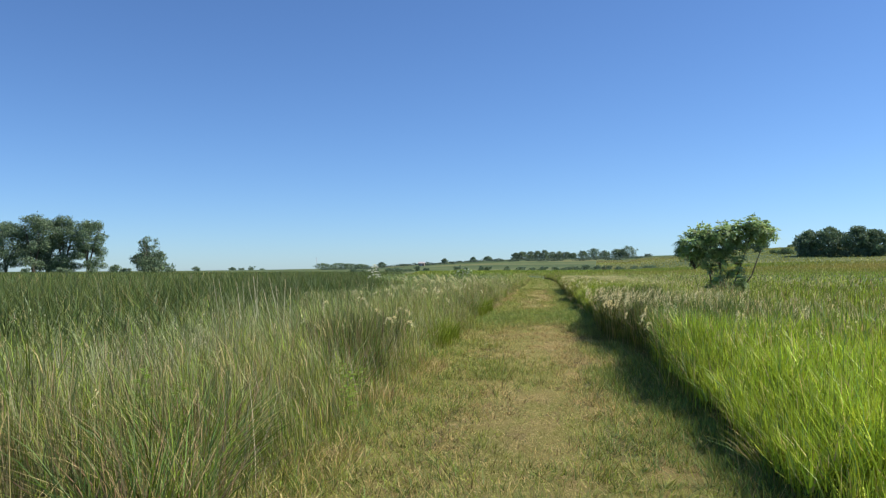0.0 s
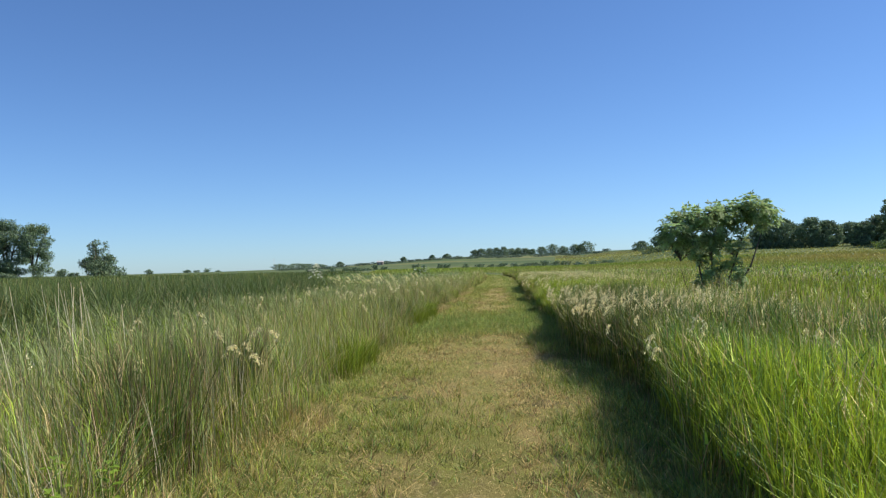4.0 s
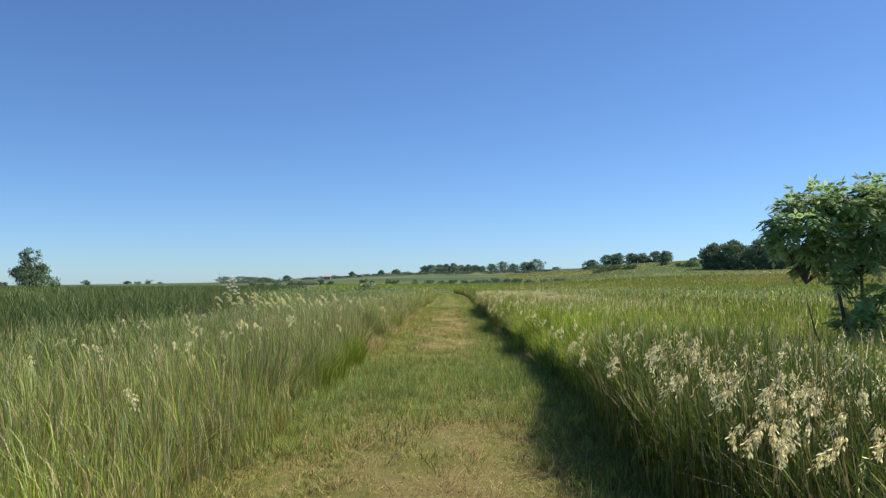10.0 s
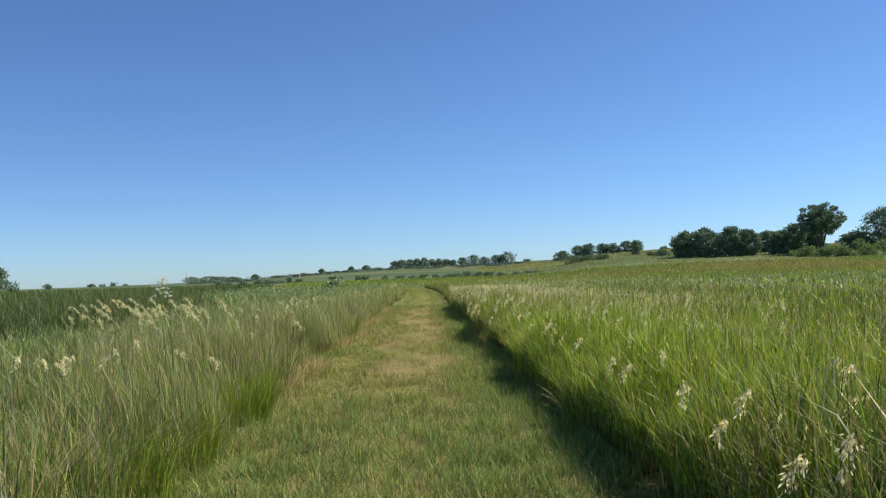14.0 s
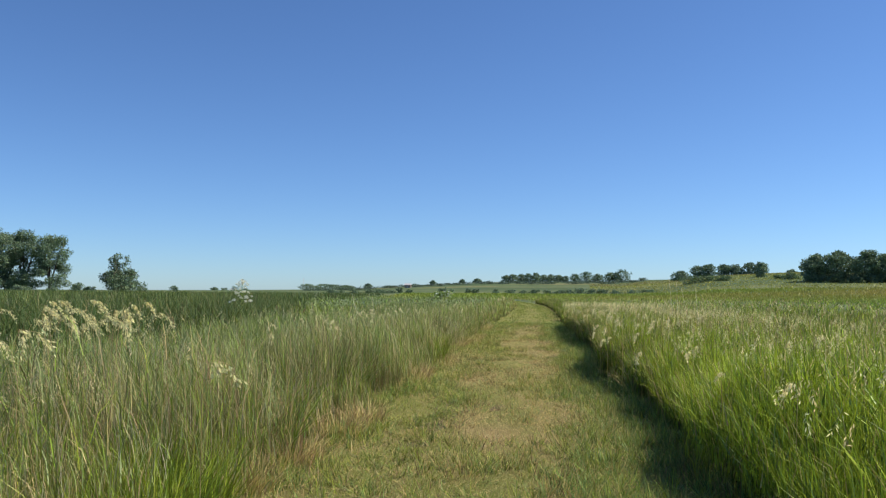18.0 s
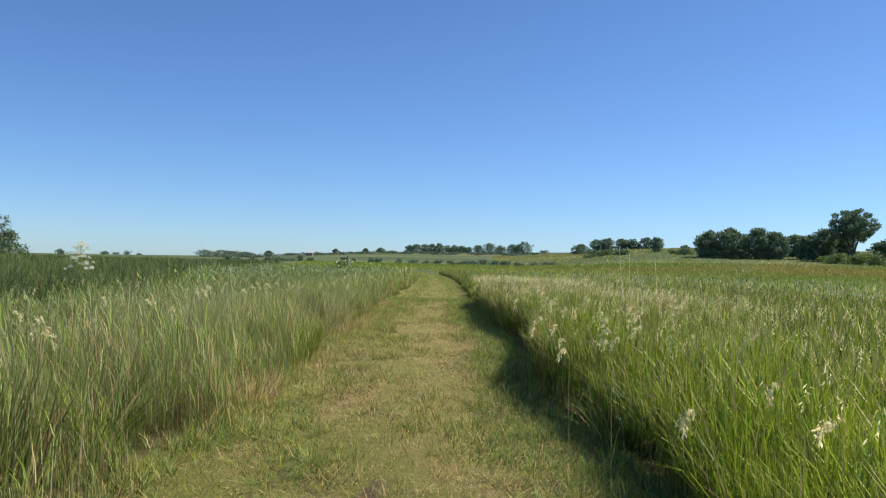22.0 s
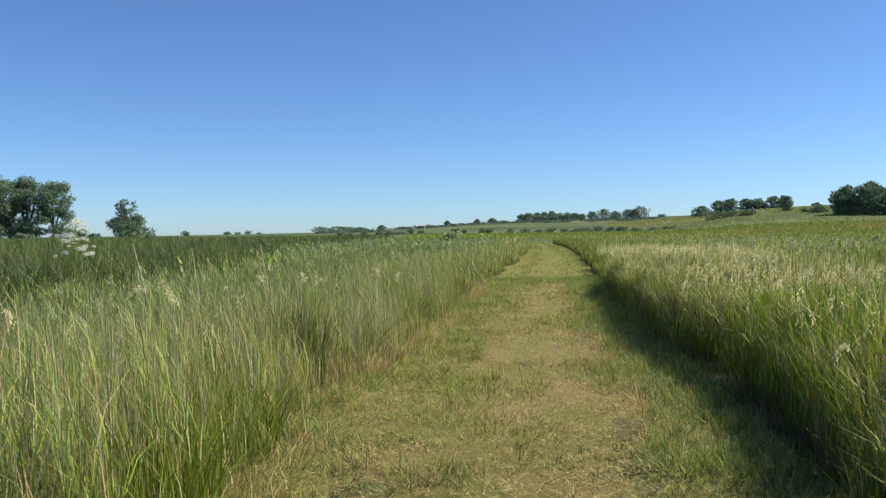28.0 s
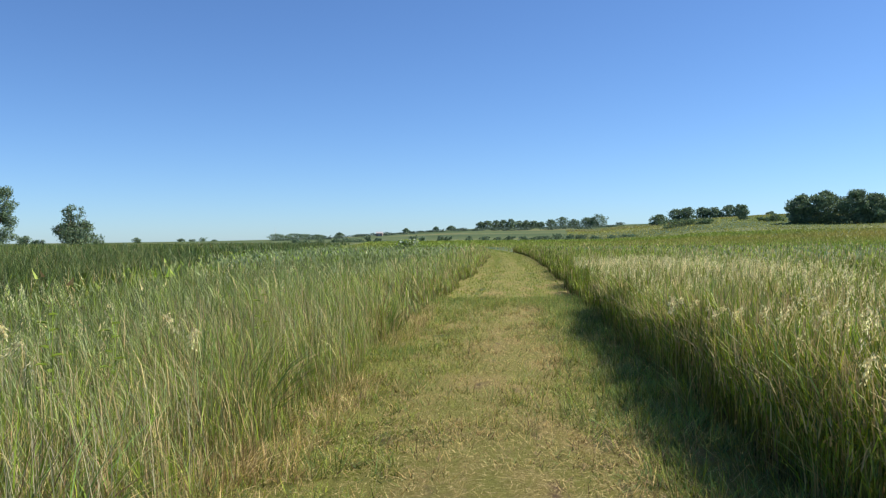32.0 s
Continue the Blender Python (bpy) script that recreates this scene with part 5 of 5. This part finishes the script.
def broad_leaf(w, l, way, at, colour, fold=0.25):
    """One pointed leaf blade, folded along its rib."""
    way = Vector(way).normalized()
    side = way.cross(Vector((0, 0, 1)))
    side = side.normalized() if side.length > 1e-3 else Vector((1, 0, 0))
    up = side.cross(way)
    at = Vector(at)
    rib = [at + way * l * s - Vector((0, 0, 0.25 * l * s * s)) for s in (0, 0.35, 0.7, 1)]
    v = [rib[0]]
    for s, q in ((1.0, rib[1]), (0.7, rib[2])):
        v += [q - side * w * s * 0.5 + up * w * fold, q, q + side * w * s * 0.5 + up * w * fold]
    v.append(rib[3])
    f = [(0, 2, 1), (0, 3, 2), (1, 2, 5), (1, 5, 4), (2, 3, 6), (2, 6, 5), (4, 5, 7), (5, 6, 7)]
    return np.array([tuple(q) for q in v]), np.array(f), np.tile(colour, (8, 1))


def umbel(at, size, count):
    """A flat-topped head of small white florets."""
    a, r = rng.uniform(0, 2 * math.pi, count), size * np.sqrt(rng.random(count))
    x, y, z = at[0] + r * np.cos(a), at[1] + r * np.sin(a), at[2] + rng.uniform(-0.5, 0.5, count) * size - 0.3 * r * r / size
    d = rng.normal(size=(count, 3))
    return husks(x, y, z, size * rng.uniform(0.28, 0.5, count), d[:, 0], d[:, 1], np.abs(d[:, 2]), pick(count, (1, 0.3), (np.array((0.86, 0.84, 0.7)), np.array((0.74, 0.74, 0.5))), 0.06))


def white_flower(place, h, heads, spread, size, label):
    base = new("wildflower")
    base.location = (*place, 0)
    stem_mesh(((0, 0, 0), (0.02, 0, h * 0.5), (0, 0.02, h)), 0.009, GREEN * 0.8, GRASS, base)
    for k in range(heads):
        a = 2.4 * k
        low = k / max(1, heads - 1)
        z = h * (1.02 - 0.5 * low * rng.uniform(0.5, 1.2))
        r = spread * (0.12 + 0.88 * low ** 0.7) * rng.uniform(0.6, 1.1)
        tip = (r * math.cos(a), r * math.sin(a), z)
        v, f = tube(((0, 0, z - 0.22), (tip[0] * 0.6, tip[1] * 0.6, z - 0.08), tip), (0.004, 0.003, 0.002), 4)
        branch = solid("branch", v, f, GRASS, np.tile(GREEN, (len(v), 1)), base)
        v, f, c = umbel(tip, size * rng.uniform(0.6, 1.3), 130)
        tagged(solid("flower_head", v, f, PETAL, c, branch, "small white florets"), kind="stuff")
    for k in range(7):
        a = 2.1 * k
        v, f, c = broad_leaf(0.03 * h, 0.11 * h, (math.cos(a), math.sin(a), 0.3), (0, 0, h * (0.2 + 0.08 * k)), GREEN * rng.uniform(0.8, 1.2))
        solid("leaf", v, f, GRASS, c, base)
    return tagged(base, label, "wildflower")


white_flower((-11.09, 54.44), 1.86, 38, 0.46, 0.064, "tall branching plant with clusters of white flowers")


def leafy_weed(place, h, colour, label):
    """A low broad-leaved weed: a stem, whorls of leaves."""
    base = new("weed")
    base.location = (*place, 0)
    stem_mesh(((0, 0, 0), (0.01, 0.02, h * 0.5), (0.03, 0, h)), 0.006, colour, GRASS, base)
    for k in range(15):
        a, z = 2.4 * k, h * (0.25 + 0.05 * k)
        v, f, c = broad_leaf(0.045, 0.13 * (1.15 - 0.04 * k), (math.cos(a), math.sin(a), 0.35), (0, 0, z), colour * rng.uniform(0.8, 1.2))
        solid("leaf", v, f, BUSH_LEAF, c, base)
    return tagged(base, label, "weed")


LIME = np.array((0.24, 0.36, 0.05))
for place, h in (((-1.95, 8.3), 0.45), ((-1.9, 7.9), 0.36), ((-2.15, 8.7), 0.52), ((-2.0, 9.0), 0.42), ((-2.9, 5.7), 0.8), ((-2.7, 5.9), 0.66), ((-3.1, 6.1), 0.72), ((-2.1, 44.5), 0.4)):
    leafy_weed(place, h, LIME, "yellow-green broad-leaved weed among the grass")
for y, d, h in ((14.0, 2.6, 1.0), (15.2, 2.2, 0.95), (47.0, 1.4, 1.1), (47.3, 1.1, 1.0), (49.5, 0.8, 1.05)):
    leafy_weed((on_left(y, d), y), h, GREEN, "leafy dark weed standing among the grass")
for x, y, h in ((12.0, 46, 1.1), (13.5, 44, 1.15), (9.5, 52, 1.1), (16, 50, 1.2), (22, 60, 1.2)):
    leafy_weed((x, y), h, DEEP * 1.4, "dark leafy weed standing in the meadow")


def dry_stem(place, h, lean, label="bare bleached stem standing above the grass"):
    base = new("dry_stem")
    base.location = (*place, 0)
    stem_mesh(((0, 0, 0), (lean[0] * 0.4, lean[1] * 0.4, h * 0.5), (lean[0], lean[1], h)), 0.0042, np.array((0.85, 0.78, 0.6)), SEED, base)
    n = 26
    t = rng.uniform(0.86, 1.0, n)
    d = rng.normal(size=(n, 3))
    v, f, c = husks(lean[0] * t, lean[1] * t, h * t, rng.uniform(0.008, 0.016, n), d[:, 0] * 0.4, d[:, 1] * 0.4, np.abs(d[:, 2]) + 0.5, pick(n, (1,), (STRAW * 1.2,)))
    tagged(solid("spike", v, f, SEED, c, base), kind="stuff")
    return tagged(base, label, "dry stem")


for k in range(12):   # bleached stems rising out of the left meadow
    dry_stem((-3.2 - 0.32 * k + rng.uniform(-0.2, 0.2), 11.5 + 0.5 * k + rng.uniform(-0.6, 0.6)), rng.uniform(1.2, 1.42), (rng.uniform(-0.3, 0.05), 0.0))
for place, h, lean in (((3.42, 42.3), 1.84, (-0.14, 0)), ((3.48, 42.2), 1.74, (-0.05, 0)), ((3.75, 42.1), 1.58, (-0.22, 0.02)), ((3.86, 41.8), 1.66, (-0.1, 0)),
                       ((-5.5, 14.0), 1.35, (-0.2, 0)), ((-5.1, 14.5), 1.3, (-0.24, 0)), ((-3.4, 10.5), 1.25, (-0.25, 0)), ((-4.3, 45.0), 1.4, (-0.3, 0)), ((-4.0, 45.6), 1.32, (-0.16, 0)), ((-3.6, 47), 1.35, (-0.2, 0))):
    dry_stem(place, h, lean)


# a shrub in white bloom at the meadow's far side
def bloom_shrub(place, h, w):
    x, y = place
    base = new("flowering_shrub")
    base.location = (x, y, float(height(x, y)))
    lobes = crown_lobes("shrub", h, w)
    v, f, c = leaf_clumps(lobes, 900, 0.25, (PALE * 1.3, GREEN), (0.6, 0.4))
    solid("crown", v, f, LEAF, c, base)
    v, f, c = leaf_clumps(lobes, 260, 0.22, (np.array((0.75, 0.76, 0.6)),), (1,))
    solid("blossom", v, f, PETAL, c, base, "creamy white blossom")
    stem_mesh(((0, 0, 0), (0.05, 0, h * 0.3), (0, 0.05, h * 0.6)), 0.04, BROWN, BARK, base, "trunk")
    tagged(base, "pale green shrub in white bloom far down the meadow", "shrub")


bloom_shrub((-17.4, 183), 2.3, 5.5)


# ---- far signs of people ----
def plain_material(name, colour, rough=0.7):
    m, n, l, b = material(name, rough)
    t = n.new("ShaderNodeTexNoise")
    t.inputs["Scale"].default_value = 4
    r = ramp(n, ((0.3, tuple(0.8 * c for c in colour)), (0.7, colour)))
    l.new(t.outputs["Fac"], r.inputs[0])
    l.new(r.outputs[0], b.inputs["Base Color"])
    return m


BOARD, ROOF, STEEL = plain_material("weathered_boards", (0.32, 0.24, 0.19)), plain_material("roof_sheet", (0.5, 0.47, 0.45)), plain_material("galvanised_steel", (0.45, 0.46, 0.48), 0.5)


def box(name, size, at, mat, parent, label=""):
    bm = bmesh.new()
    bmesh.ops.create_cube(bm, size=1)
    bmesh.ops.scale(bm, vec=size, verts=bm.verts)
    bmesh.ops.translate(bm, vec=at, verts=bm.verts)
    bmesh.ops.bevel(bm, geom=bm.edges[:], offset=0.03, segments=1, affect="EDGES")
    me = bpy.data.meshes.new(name)
    bm.to_mesh(me)
    bm.free()
    me.materials.append(mat)
    ob = new(name, me)
    ob.parent = parent
    if label:
        tagged(ob, label)
    return ob


def shed(place, w, d, h):
    x, y = place
    base = new("shed")
    base.location = (x, y, float(height(x, y)) - 0.2)
    box("wall", (w, d, h), (0, 0, h / 2), BOARD, base)
    bm = bmesh.new()
    pts = [bm.verts.new(p) for p in ((-w * 0.55, -d * 0.55, h), (w * 0.55, -d * 0.55, h), (w * 0.55, d * 0.55, h), (-w * 0.55, d * 0.55, h), (-w * 0.55, 0, h * 1.5), (w * 0.55, 0, h * 1.5))]
    for q in ((0, 1, 5, 4), (2, 3, 4, 5), (0, 4, 3), (1, 2, 5), (3, 2, 1, 0)):
        bm.faces.new([pts[k] for k in q])
    me = bpy.data.meshes.new("roof")
    bm.to_mesh(me)
    bm.free()
    me.materials.append(ROOF)
    new("roof", me).parent = base
    box("door", (w * 0.25, 0.1, h * 0.75), (0, -d / 2 - 0.05, h * 0.375), ROOF, base)
    tagged(base, "small brown shed with a pale roof among far bushes", "shed")


shed(spot(-8.2, 620, 0), 4.5, 4, 2.2)


def mast(place, h):
    x, y = place
    base = new("radio_mast")
    base.location = (x, y, float(height(x, y)))
    for k in range(3):
        a = 2 * math.pi * k / 3
        v, f = tube(((0.5 * math.cos(a), 0.5 * math.sin(a), 0), (0.35 * math.cos(a), 0.35 * math.sin(a), h)), (0.12, 0.1), 5)
        solid("leg", v, f, STEEL, None, base)
    for k in range(12):
        z = h * (k + 0.5) / 12
        v, f = tube(((0.45, 0, z), (-0.25, 0.4, z + h / 24), (-0.25, -0.4, z + h / 14)), (0.05, 0.05, 0.05), 4)
        solid("brace", v, f, STEEL, None, base)
    tagged(base, "thin steel lattice mast on the skyline", "mast")


mast(spot(-15.9, 1500, 32.5), 26)
